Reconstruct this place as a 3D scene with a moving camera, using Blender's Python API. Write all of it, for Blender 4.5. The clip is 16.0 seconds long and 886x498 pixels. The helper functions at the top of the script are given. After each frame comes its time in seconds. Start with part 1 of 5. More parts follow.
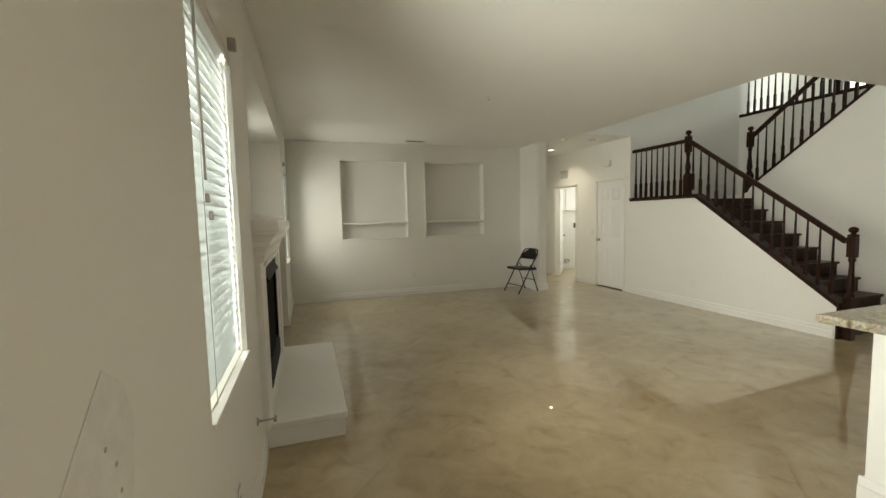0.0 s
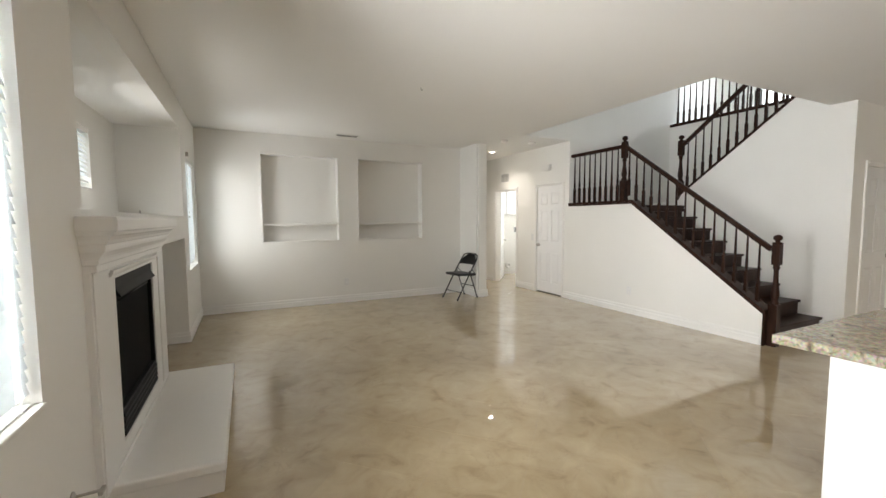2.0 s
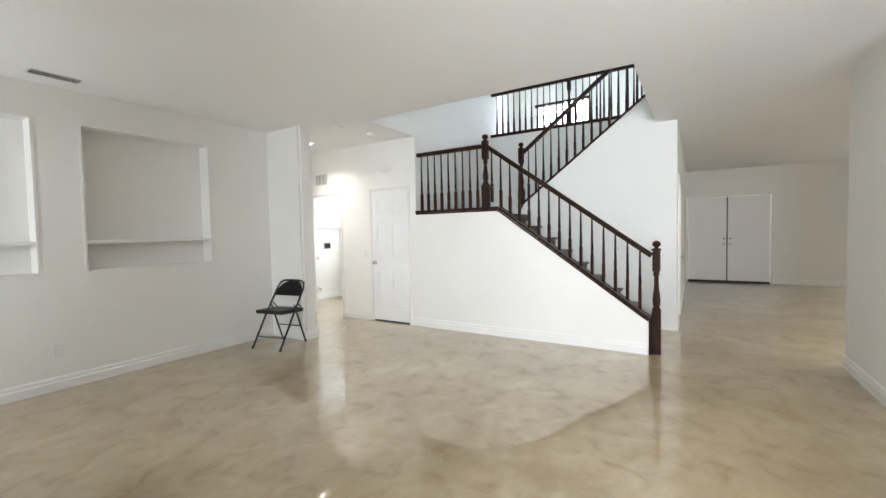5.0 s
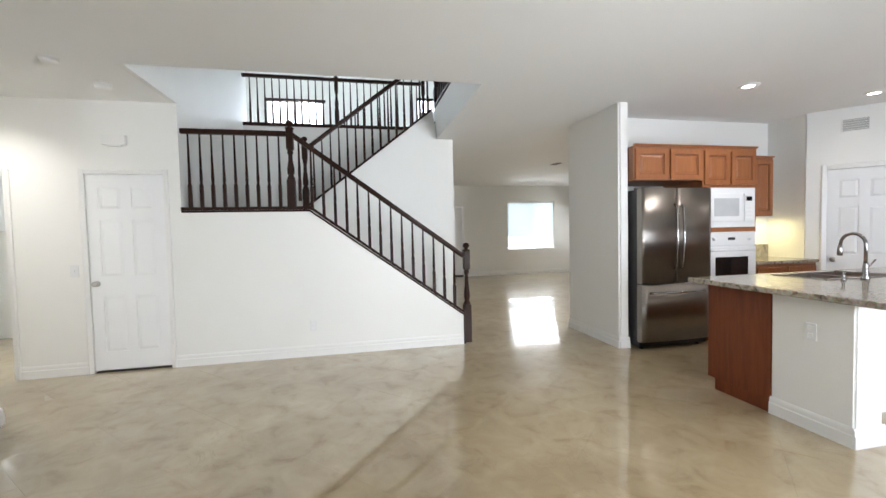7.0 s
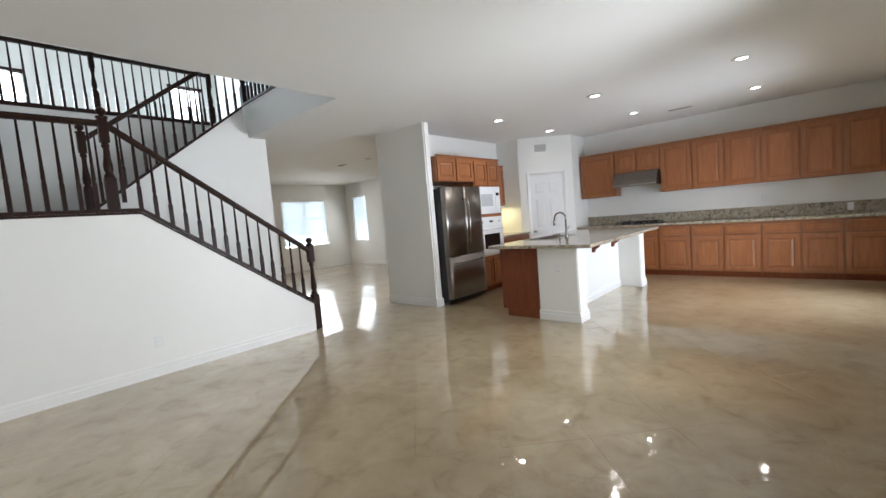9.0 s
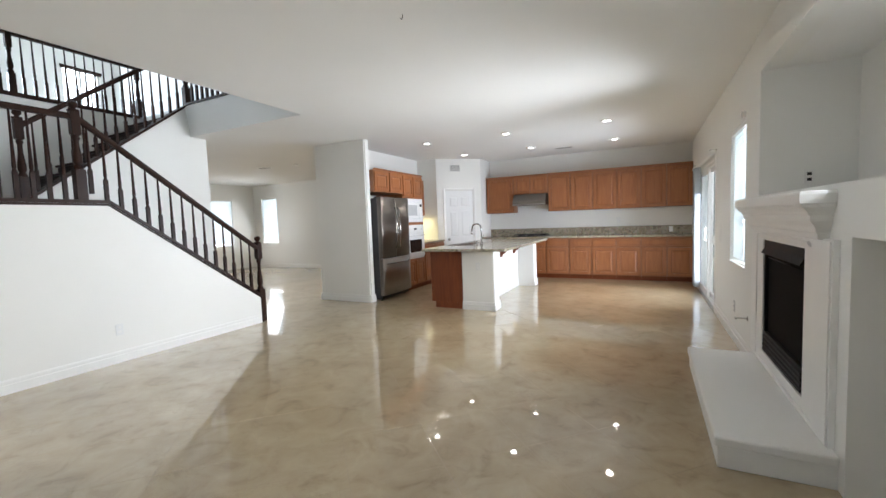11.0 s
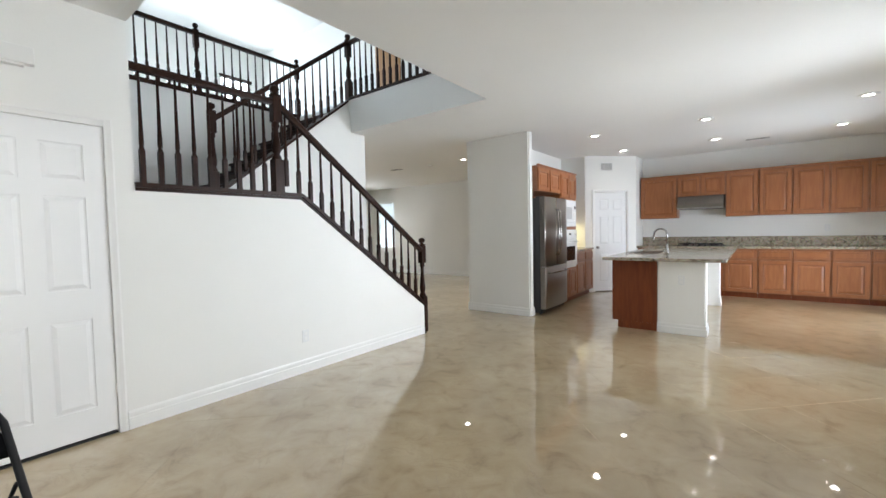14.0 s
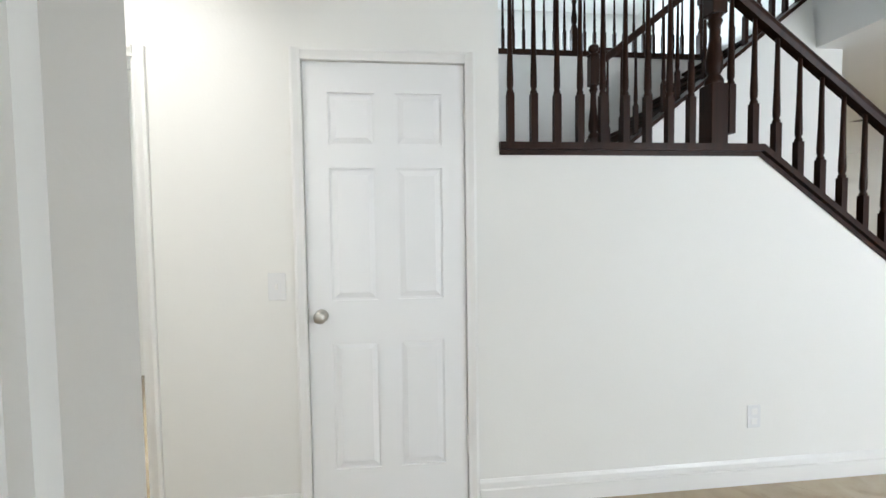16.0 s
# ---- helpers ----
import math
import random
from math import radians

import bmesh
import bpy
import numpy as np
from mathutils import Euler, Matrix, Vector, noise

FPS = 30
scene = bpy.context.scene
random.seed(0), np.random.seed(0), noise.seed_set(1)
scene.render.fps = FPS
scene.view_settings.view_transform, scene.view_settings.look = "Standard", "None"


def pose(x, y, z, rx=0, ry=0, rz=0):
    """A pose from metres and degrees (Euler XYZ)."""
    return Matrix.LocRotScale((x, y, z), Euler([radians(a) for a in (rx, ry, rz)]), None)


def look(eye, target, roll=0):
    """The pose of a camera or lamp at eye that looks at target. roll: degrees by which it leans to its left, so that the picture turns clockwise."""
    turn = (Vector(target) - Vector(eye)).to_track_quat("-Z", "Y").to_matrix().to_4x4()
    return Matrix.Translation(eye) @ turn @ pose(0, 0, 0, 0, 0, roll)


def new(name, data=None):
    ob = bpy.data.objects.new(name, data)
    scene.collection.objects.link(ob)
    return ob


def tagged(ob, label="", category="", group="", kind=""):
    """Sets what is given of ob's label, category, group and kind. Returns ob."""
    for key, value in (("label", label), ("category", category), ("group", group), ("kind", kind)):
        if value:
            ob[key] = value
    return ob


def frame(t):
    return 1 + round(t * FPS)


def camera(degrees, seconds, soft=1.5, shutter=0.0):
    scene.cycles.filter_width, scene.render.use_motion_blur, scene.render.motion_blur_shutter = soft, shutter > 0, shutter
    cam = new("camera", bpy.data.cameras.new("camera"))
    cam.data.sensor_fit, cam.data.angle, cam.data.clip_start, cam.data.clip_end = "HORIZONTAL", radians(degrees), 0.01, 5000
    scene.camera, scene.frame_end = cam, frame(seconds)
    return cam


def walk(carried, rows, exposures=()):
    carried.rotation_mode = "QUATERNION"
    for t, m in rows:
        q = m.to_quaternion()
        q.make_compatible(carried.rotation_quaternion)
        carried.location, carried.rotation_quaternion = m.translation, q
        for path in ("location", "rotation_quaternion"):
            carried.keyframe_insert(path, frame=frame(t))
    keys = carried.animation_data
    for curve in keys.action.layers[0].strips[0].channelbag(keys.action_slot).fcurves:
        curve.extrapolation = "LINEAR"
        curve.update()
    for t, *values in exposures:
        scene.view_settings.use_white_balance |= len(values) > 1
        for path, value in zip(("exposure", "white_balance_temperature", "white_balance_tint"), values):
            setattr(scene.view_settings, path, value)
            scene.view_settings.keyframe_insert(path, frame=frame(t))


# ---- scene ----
cam = camera(94.8, 16.0)
PATH = [
    (0, (0.026, 0.06, 1.438), (0.651, 1.954, 1.281), -1.3),
    (0.5, (-0.002, 0.131, 1.428), (0.975, 1.867, 1.251), -1.9),
    (1, (0.117, 0.149, 1.43), (1.139, 1.859, 1.262), -1.5),
    (1.5, (0.288, 0.191, 1.41), (1.23, 1.949, 1.257), -0.8),
    (2, (0.352, 0.421, 1.42), (1.222, 2.216, 1.275), -0.3),
    (2.5, (0.398, 0.661, 1.412), (1.277, 2.453, 1.284), 0.3),
    (3, (0.397, 1.006, 1.386), (1.387, 2.741, 1.284), 0.4),
    (3.2, (0.389, 1.142, 1.383), (1.47, 2.822, 1.291), 0.2),
    (5.3, (0.661, 2.749, 1.373), (2.451, 3.637, 1.297), -1.0),
    (5.5, (0.686, 2.948, 1.381), (2.533, 3.711, 1.311), -0.8),
    (6, (0.651, 3.388, 1.364), (2.607, 3.8, 1.3), -0.4),
    (6.5, (0.707, 3.777, 1.35), (2.707, 3.775, 1.293), -0.6),
    (7, (0.7, 4.141, 1.369), (2.654, 3.725, 1.287), -1.3),
    (7.5, (0.665, 4.511, 1.343), (2.506, 3.736, 1.246), -2.2),
    (8, (0.628, 4.875, 1.342), (2.324, 3.822, 1.227), -3.2),
    (8.5, (0.542, 5.296, 1.355), (2.076, 4.02, 1.218), -4.2),
    (9, (0.585, 5.688, 1.354), (1.918, 4.205, 1.2), -4.8),
    (9.5, (0.558, 6.079, 1.353), (1.685, 4.433, 1.214), -4.9),
    (9.7, (0.505, 6.181, 1.376), (1.556, 4.485, 1.237), -5.0),
    (11.8, (0.63, 7.063, 1.315), (1.515, 5.274, 1.182), -1.8),
    (12, (0.689, 7.064, 1.304), (1.598, 5.286, 1.182), -1.6),
    (12.5, (0.988, 7.04, 1.306), (1.947, 5.288, 1.205), -1.2),
    (13, (1.318, 6.97, 1.309), (2.336, 5.251, 1.217), -1.2),
    (13.5, (1.722, 6.928, 1.306), (2.812, 5.253, 1.219), -1.2),
    (13.6, (1.802, 6.906, 1.308), (2.918, 5.248, 1.233), -1.4),
    (14, (2.09, 6.88, 1.308), (3.308, 5.295, 1.223), -1.2),
    (14.5, (2.431, 6.711, 1.326), (3.824, 5.278, 1.249), -1.2),
    (15, (2.838, 6.588, 1.332), (4.444, 5.398, 1.26), -1.0),
    (15.5, (3.264, 6.427, 1.31), (5.101, 5.643, 1.219), -0.9),
    (16, (3.645, 6.379, 1.291), (5.633, 6.178, 1.205), -0.8),
]
walk(cam, [(t, look(eye, target, roll)) for t, eye, target, roll in PATH],
     exposures=[(0, -0.06, 7900, 4), (0.5, 0.2, 7200, 10), (1.0, 0.27, 7050, 12), (2.0, 0.46, 6900, 13), (3.2, 0.68, 6550, 12), (5.3, 0.84, 6300, 12), (8.0, 0.54, 6250, 12), (9.7, 0.44, 6200, 12), (11.8, 0.85, 6200, 12), (16, 0.66, 6150, 10)])

# ---- world and light ----
SKY_STRENGTH = 0.12
world = bpy.data.worlds.new("sky")
scene.world = world
world.use_nodes = True
wn = world.node_tree
sky = wn.nodes.new("ShaderNodeTexSky")
sky.sky_type = "NISHITA"
sky.sun_disc = False
sky.sun_elevation = radians(55)
sky.sun_rotation = radians(0)
wn.links.new(sky.outputs[0], wn.nodes["Background"].inputs[0])
wn.nodes["Background"].inputs[1].default_value = SKY_STRENGTH


def lamp(name, kind, m, energy, color=(1, 1, 1), **props):
    data = bpy.data.lights.new(name, kind)
    data.energy, data.color = energy, color
    if "size" in props:
        data.shape, data.size, data.size_y = "RECTANGLE", props["size"][0], props["size"][1]
    if "radius" in props:
        data.shadow_soft_size = props["radius"]
    if "spot" in props:
        data.spot_size, data.spot_blend = radians(props["spot"]), 0.9
    ob = new(name, data)
    ob.matrix_basis = m
    return ob


DAY = (0.93, 0.97, 1.0)
sun = lamp("sun", "SUN", look((5, 30, 40), (5, 0, 0)), 2.5, (1.0, 0.95, 0.88))
sun.data.angle = radians(0.5)


def daylight(x, y, z, dx, dy, w, h, power, spread=125, dip=0.0, color=DAY):
    """Sky light standing in a window's opening, shining along (dx, dy)."""
    ob = lamp("window_light", "AREA", look((x, y, z), (x + dx, y + dy, z - dip)), power, color, size=(w, h))
    ob.data.spread = radians(spread)


daylight(-0.22, 1.81, 1.5, 1, 0.3, 0.72, 1.35, 37, 94, 0.0)       # kitchen window
daylight(-0.22, 6.78, 1.5, 1, -0.06, 0.88, 1.35, 12, 150, 0.0)  # window by the niches
daylight(-0.275, -0.60, 0.90, 1, 0, 1.66, 1.50, 46, 126, 0.0, (0.82, 0.90, 1.0))      # sliding door
daylight(-0.84, 4.74, 1.98, 1, 0, 0.76, 0.5, 7, 150, 0.35)        # window over the mantel
daylight(12.65, -1.30, 1.5, -1, 0, 1.5, 1.45, 17, 165, 0.4, (1.0, 0.98, 0.95))      # front window
daylight(11.96, -2.84, 1.55, 0, 1, 0.8, 1.5, 7, 165, 0.4, (1.0, 0.98, 0.95))       # dining window
daylight(11.85, 5.6, 4.4, -1, -0.35, 1.35, 0.88, 52, 150, 0, (0.78, 0.89, 1.0))  # upper windows
daylight(11.85, 2.12, 4.45, -1, 0, 0.7, 1.0, 20, 150, 0, (0.78, 0.89, 1.0))
daylight(7.55, 8.0, 1.6, -1, 0, 0.85, 1.05, 16, 150)        # laundry window

CAN_LIGHTS = [(4.13, 0.22), (2.645, 0.18), (1.08, 0.15), (4.10, -1.4), (2.65, -1.47), (1.09, -1.56), (6.85, -0.05), (4.9, 7.5)]
for cx, cy in CAN_LIGHTS:
    lamp("can_light_beam", "SPOT", look((cx, cy, 2.755), (cx, cy + 0.0001, 0)), 42 if cy > 7 else (5 if cx > 4 and cy < -1 else (110 if cx > 6 else 18)), (1.0, 0.95, 0.88), radius=0.04, spot=136)

# ---- materials ----


def material(name, color, rough=0.5, metal=0.0, vary=0.06, scale=6.0, bump=0.0, bump_scale=60.0, spec=0.5, rough_vary=0.0, tint=None):
    m = bpy.data.materials.new(name)
    m.use_nodes = True
    nt = m.node_tree
    b = nt.nodes["Principled BSDF"]
    tc = nt.nodes.new("ShaderNodeTexCoord")
    n1 = nt.nodes.new("ShaderNodeTexNoise")
    n1.inputs["Scale"].default_value, n1.inputs["Detail"].default_value = scale, 6
    nt.links.new(tc.outputs["Object"], n1.inputs["Vector"])
    ramp = nt.nodes.new("ShaderNodeValToRGB")
    lo = tint or tuple(c * (1 - vary) for c in color)
    hi = tuple(min(1, c * (1 + vary)) for c in color)
    ramp.color_ramp.elements[0].position, ramp.color_ramp.elements[1].position = 0.3, 0.7
    ramp.color_ramp.elements[0].color, ramp.color_ramp.elements[1].color = (*lo, 1), (*hi, 1)
    nt.links.new(n1.outputs["Fac"], ramp.inputs["Fac"])
    nt.links.new(ramp.outputs["Color"], b.inputs["Base Color"])
    b.inputs["Roughness"].default_value, b.inputs["Metallic"].default_value = rough, metal
    b.inputs["Specular IOR Level"].default_value = spec
    if rough_vary:
        mr = nt.nodes.new("ShaderNodeMapRange")
        mr.inputs["To Min"].default_value, mr.inputs["To Max"].default_value = rough - rough_vary, rough + rough_vary
        nt.links.new(n1.outputs["Fac"], mr.inputs["Value"])
        nt.links.new(mr.outputs["Result"], b.inputs["Roughness"])
    if bump:
        n2 = nt.nodes.new("ShaderNodeTexNoise")
        n2.inputs["Scale"].default_value, n2.inputs["Detail"].default_value = bump_scale, 4
        nt.links.new(tc.outputs["Object"], n2.inputs["Vector"])
        bp = nt.nodes.new("ShaderNodeBump")
        bp.inputs["Strength"].default_value, bp.inputs["Distance"].default_value = bump, 0.004
        nt.links.new(n2.outputs["Fac"], bp.inputs["Height"])
        nt.links.new(bp.outputs["Normal"], b.inputs["Normal"])
    return m


def glowing(name, color, strength):
    m = bpy.data.materials.new(name)
    m.use_nodes = True
    b = m.node_tree.nodes["Principled BSDF"]
    b.inputs["Base Color"].default_value = (*color, 1)
    b.inputs["Emission Color"].default_value = (*color, 1)
    b.inputs["Emission Strength"].default_value = strength
    return m


PAINT = material("wall_paint", (0.835, 0.825, 0.785), 0.55, vary=0.015, scale=1.2, bump=0.10, bump_scale=90)
CEIL = material("ceiling_paint", (0.85, 0.845, 0.82), 0.7, vary=0.012, scale=1.0, bump=0.12, bump_scale=70)
TRIM = material("trim_paint", (0.84, 0.83, 0.80), 0.32, vary=0.01, scale=3)
DOORP = material("door_paint", (0.84, 0.84, 0.83), 0.42, vary=0.01, scale=3)
BLACKM = material("black_metal", (0.012, 0.012, 0.013), 0.4, vary=0.2, scale=20)
BLACKV = material("black_vinyl", (0.014, 0.014, 0.015), 0.45, vary=0.2, scale=30, bump=0.2, bump_scale=200)
CHROME = material("chrome", (0.40, 0.39, 0.38), 0.16, 1.0, vary=0.04)
NICKEL = material("satin_nickel", (0.50, 0.48, 0.45), 0.28, 1.0, vary=0.05)
WHITEP = material("white_plastic", (0.82, 0.81, 0.78), 0.35, vary=0.01)
WHITEE = material("white_enamel", (0.82, 0.82, 0.81), 0.18, vary=0.01)
SOOT = material("firebox_black", (0.006, 0.006, 0.006), 0.7, vary=0.3, scale=12, spec=0.15)
FIREM = material("firebox_metal", (0.008, 0.008, 0.008), 0.5, vary=0.2, scale=12, spec=0.12)
MESHG = material("firebox_screen", (0.003, 0.003, 0.003), 0.6, vary=0.2, scale=12, spec=0.03)
DARKGLASS = material("dark_glass", (0.008, 0.008, 0.009), 0.06, vary=0.1)
RUBBER = material("black_rubber", (0.02, 0.02, 0.02), 0.7, vary=0.1)
VENTGREY = material("vent_grey", (0.42, 0.42, 0.40), 0.7, vary=0.1)
VENTDARK = material("vent_shadow", (0.05, 0.05, 0.05), 0.8, vary=0.1)

# ---- mesh helpers ----


def box(bm, x0, x1, y0, y1, z0, z1, bevel=0.0, seg=2):
    vs = [bm.verts.new(p) for p in ((x0, y0, z0), (x1, y0, z0), (x1, y1, z0), (x0, y1, z0), (x0, y0, z1), (x1, y0, z1), (x1, y1, z1), (x0, y1, z1))]
    fs = [bm.faces.new([vs[i] for i in f]) for f in ((0, 3, 2, 1), (4, 5, 6, 7), (0, 1, 5, 4), (1, 2, 6, 5), (2, 3, 7, 6), (3, 0, 4, 7))]
    if bevel:
        edges = {e for f in fs for e in f.edges}
        bmesh.ops.bevel(bm, geom=list(edges), offset=bevel, segments=seg, affect="EDGES", profile=0.6)
    return bm


def boxed(*args, **kw):
    return box(bmesh.new(), *args, **kw)


def prism(bm, pts, lo, hi, axis="x"):
    """A polygon of (a, b) points swept along an axis: 'x' takes (y, z), 'y' takes (x, z), 'z' takes (x, y)."""
    put = {"x": lambda a, b, c: (c, a, b), "y": lambda a, b, c: (a, c, b), "z": lambda a, b, c: (a, b, c)}[axis]
    lo_v = [bm.verts.new(put(a, b, lo)) for a, b in pts]
    hi_v = [bm.verts.new(put(a, b, hi)) for a, b in pts]
    bm.faces.new(lo_v), bm.faces.new(hi_v[::-1])
    for i in range(len(pts)):
        j = (i + 1) % len(pts)
        bm.faces.new((lo_v[j], lo_v[i], hi_v[i], hi_v[j]))
    bmesh.ops.recalc_face_normals(bm, faces=bm.faces)
    return bm


def lathe(bm, profile, seg=12, center=(0, 0)):
    """Turns (radius, z) points about an upright axis."""
    rings = []
    for r, z in profile:
        rings.append([bm.verts.new((center[0] + r * math.cos(2 * math.pi * k / seg), center[1] + r * math.sin(2 * math.pi * k / seg), z)) for k in range(seg)])
    for a, b in zip(rings, rings[1:]):
        for k in range(seg):
            f = bm.faces.new((a[k], a[(k + 1) % seg], b[(k + 1) % seg], b[k]))
            f.smooth = True
    bm.faces.new(rings[0][::-1]), bm.faces.new(rings[-1])
    return bm


def tube(bm, pts, r, seg=8):
    """A round bar along a line of points."""
    pts = [Vector(p) for p in pts]
    rings = []
    for i, p in enumerate(pts):
        d = (pts[min(i + 1, len(pts) - 1)] - pts[max(i - 1, 0)]).normalized()
        a = d.orthogonal().normalized() if not rings else (rings[-1][1] - d * rings[-1][1].dot(d)).normalized()
        b = d.cross(a)
        rings.append(([bm.verts.new(p + r * (a * math.cos(2 * math.pi * k / seg) + b * math.sin(2 * math.pi * k / seg))) for k in range(seg)], a))
    for (r0, _), (r1, _) in zip(rings, rings[1:]):
        for k in range(seg):
            bm.faces.new((r0[k], r0[(k + 1) % seg], r1[(k + 1) % seg], r1[k])).smooth = True
    bm.faces.new(rings[0][0][::-1]), bm.faces.new(rings[-1][0])
    return bm


def slab(bm, axis, t0, t1, a0, a1, z0, z1, holes=()):
    """A wall slab with rectangular holes through it. axis 'x': thickness t0..t1 in x, runs a0..a1 in y; axis 'y' the other way; 'z': lies flat, t in z, a in x, z in y."""
    cuts_a = sorted({a0, a1, *(min(max(v, a0), a1) for h in holes for v in h[:2])})
    cuts_z = sorted({z0, z1, *(min(max(v, z0), z1) for h in holes for v in h[2:])})
    put = {"x": lambda t, a, z: (t, a, z), "y": lambda t, a, z: (a, t, z), "z": lambda t, a, z: (a, z, t)}[axis]
    solid = {}
    for i in range(len(cuts_a) - 1):
        for j in range(len(cuts_z) - 1):
            ca, cz = (cuts_a[i] + cuts_a[i + 1]) / 2, (cuts_z[j] + cuts_z[j + 1]) / 2
            solid[i, j] = not any(h[0] < ca < h[1] and h[2] < cz < h[3] for h in holes)
    cache = {}

    def v(t, a, z):
        if (t, a, z) not in cache:
            cache[t, a, z] = bm.verts.new(put(t, a, z))
        return cache[t, a, z]

    for (i, j), s in solid.items():
        if not s:
            continue
        a, b, c, d = cuts_a[i], cuts_a[i + 1], cuts_z[j], cuts_z[j + 1]
        bm.faces.new((v(t0, a, c), v(t0, a, d), v(t0, b, d), v(t0, b, c)))
        bm.faces.new((v(t1, a, c), v(t1, b, c), v(t1, b, d), v(t1, a, d)))
        for (di, dj), quad in {(-1, 0): ((t0, a, c), (t1, a, c), (t1, a, d), (t0, a, d)), (1, 0): ((t0, b, c), (t0, b, d), (t1, b, d), (t1, b, c)),
                               (0, -1): ((t0, a, c), (t0, b, c), (t1, b, c), (t1, a, c)), (0, 1): ((t0, a, d), (t1, a, d), (t1, b, d), (t0, b, d))}.items():
            if not solid.get((i + di, j + dj), False):
                bm.faces.new([v(*q) for q in quad])
    bmesh.ops.recalc_face_normals(bm, faces=bm.faces)
    return bm


def mesh_ob(name, bm, mat, smooth=False):
    me = bpy.data.meshes.new(name)
    bm.normal_update()
    bm.to_mesh(me)
    bm.free()
    if smooth:
        for p in me.polygons:
            p.use_smooth = True
    me.materials.append(mat)
    return new(name, me)


def part(name, bm, mat, parent, label="", m=None):
    ob = mesh_ob(name, bm, mat)
    ob.parent = parent
    if m is not None:
        ob.matrix_basis = m
    if label:
        ob["label"] = label
    return ob


def again(ob, m, parent=None):
    """One more part on the same mesh."""
    o = new(ob.name.split(".")[0], ob.data)
    o.parent = parent or ob.parent
    o.matrix_basis = m
    return o


def thing(name, m, label, category, group="", kind=""):
    return tagged(new(name), label, category, group, kind) if m is None else placed(tagged(new(name), label, category, group, kind), m)


def placed(ob, m):
    ob.matrix_basis = m
    return ob


def setting(name, bm, mat, label, category):
    return tagged(mesh_ob(name, bm, mat), label, category, kind="structure")


# ---- plan ----
WEST, NORTH, SOUTH = -0.28, 7.435, -2.85
HALL = 5.485            # the wall with the closet door; the stair's knee wall lies in its plane
TOP = 2.775             # ceiling
UP = 3.25               # upper floor
ROOF = 5.75             # upper ceiling
FRONT = 12.75           # the wall with the front doors
VX0, VX1, VY0, VY1 = 4.48, 8.12, 2.90, 5.93     # open stairwell

# west wall: slider, kitchen window, fireplace recess, niche window
bm = slab(bmesh.new(), "x", WEST - 0.14, WEST, -2.99, 7.60, 0, TOP,
          [(-1.53, 0.32, 0.0, 2.05), (1.43, 2.20, 0.80, 2.20), (2.70, 5.95, 1.47, 2.46), (4.43, 5.95, 0, 1.22), (3.0, 4.05, 0.2, 1.2), (6.32, 7.24, 0.80, 2.22)])
wall_west = setting("wall_west", bm, PAINT, "off-white painted wall with a sliding door and windows", "wall")
# the recess behind the fireplace
bm = slab(bmesh.new(), "x", -1.02, -0.88, 2.58, 6.07, 0, 2.60, [(4.34, 5.14, 1.70, 2.25)])
setting("wall_recess_back", bm, PAINT, "off-white back wall of the recess over the mantel", "wall")
setting("wall_recess_south", boxed(-0.88, WEST - 0.14, 2.58, 2.70, 0, 2.60), PAINT, "off-white side wall of the fireplace recess", "wall")
setting("wall_recess_north", boxed(-0.88, WEST - 0.14, 5.95, 6.07, 0, 2.60), PAINT, "off-white side wall of the fireplace recess", "wall")
setting("ceiling_recess", boxed(-0.88, WEST - 0.14, 2.70, 5.95, 2.46, 2.60), CEIL, "off-white soffit of the fireplace recess", "ceiling")
setting("recess_ledge", boxed(-0.88, WEST - 0.14, 2.70, 5.95, 1.22, 1.47), PAINT, "deep off-white ledge behind the mantel", "ledge")
setting("wall_firebox_side", boxed(-0.88, WEST - 0.14, 4.31, 4.43, 0, 1.22), PAINT, "off-white side wall of the fireplace", "wall")

# north wall with two picture niches
NICHES = [(0.605, 1.785), (2.14, 3.32)]
bm = slab(bmesh.new(), "y", NORTH, NORTH + 0.17, WEST - 0.14, 4.13, 0, TOP, [(a, b, 1.08, 2.455) for a, b in NICHES])
setting("wall_north", bm, PAINT, "off-white painted wall with two picture niches", "wall")
setting("wall_north_back", boxed(WEST - 0.14, 4.13, NORTH + 0.17, NORTH + 0.25, 0, TOP), PAINT, "off-white back of the niches", "wall")
bm = boxed(4.13, 4.345, 6.785, 9.30, 0, TOP)
bmesh.ops.bevel(bm, geom=[e for e in bm.edges if abs(e.verts[0].co.z - e.verts[1].co.z) > 1], offset=0.032, segments=6, affect="EDGES")
setting("wall_hall_west", bm, PAINT, "off-white wall end with rounded corners beside the hall", "wall")
setting("wall_hall_north", boxed(4.34, 5.485, 9.2, 9.3, 0, TOP), PAINT, "off-white wall closing the hall", "wall")

# hall wall with the closet door and the laundry doorway
bm = slab(bmesh.new(), "x", HALL, HALL + 0.12, VY1, 9.30, 0, TOP, [(6.085, 6.80, 0, 2.04), (7.47, 8.26, 0, 2.03)])
setting("wall_hall_east", bm, PAINT, "off-white hall wall with a closet door and a doorway", "wall")
setting("wall_closet_back", boxed(6.2, 6.3, VY1 + 0.12, 7.0, 0, TOP), PAINT, "off-white closet wall", "wall")
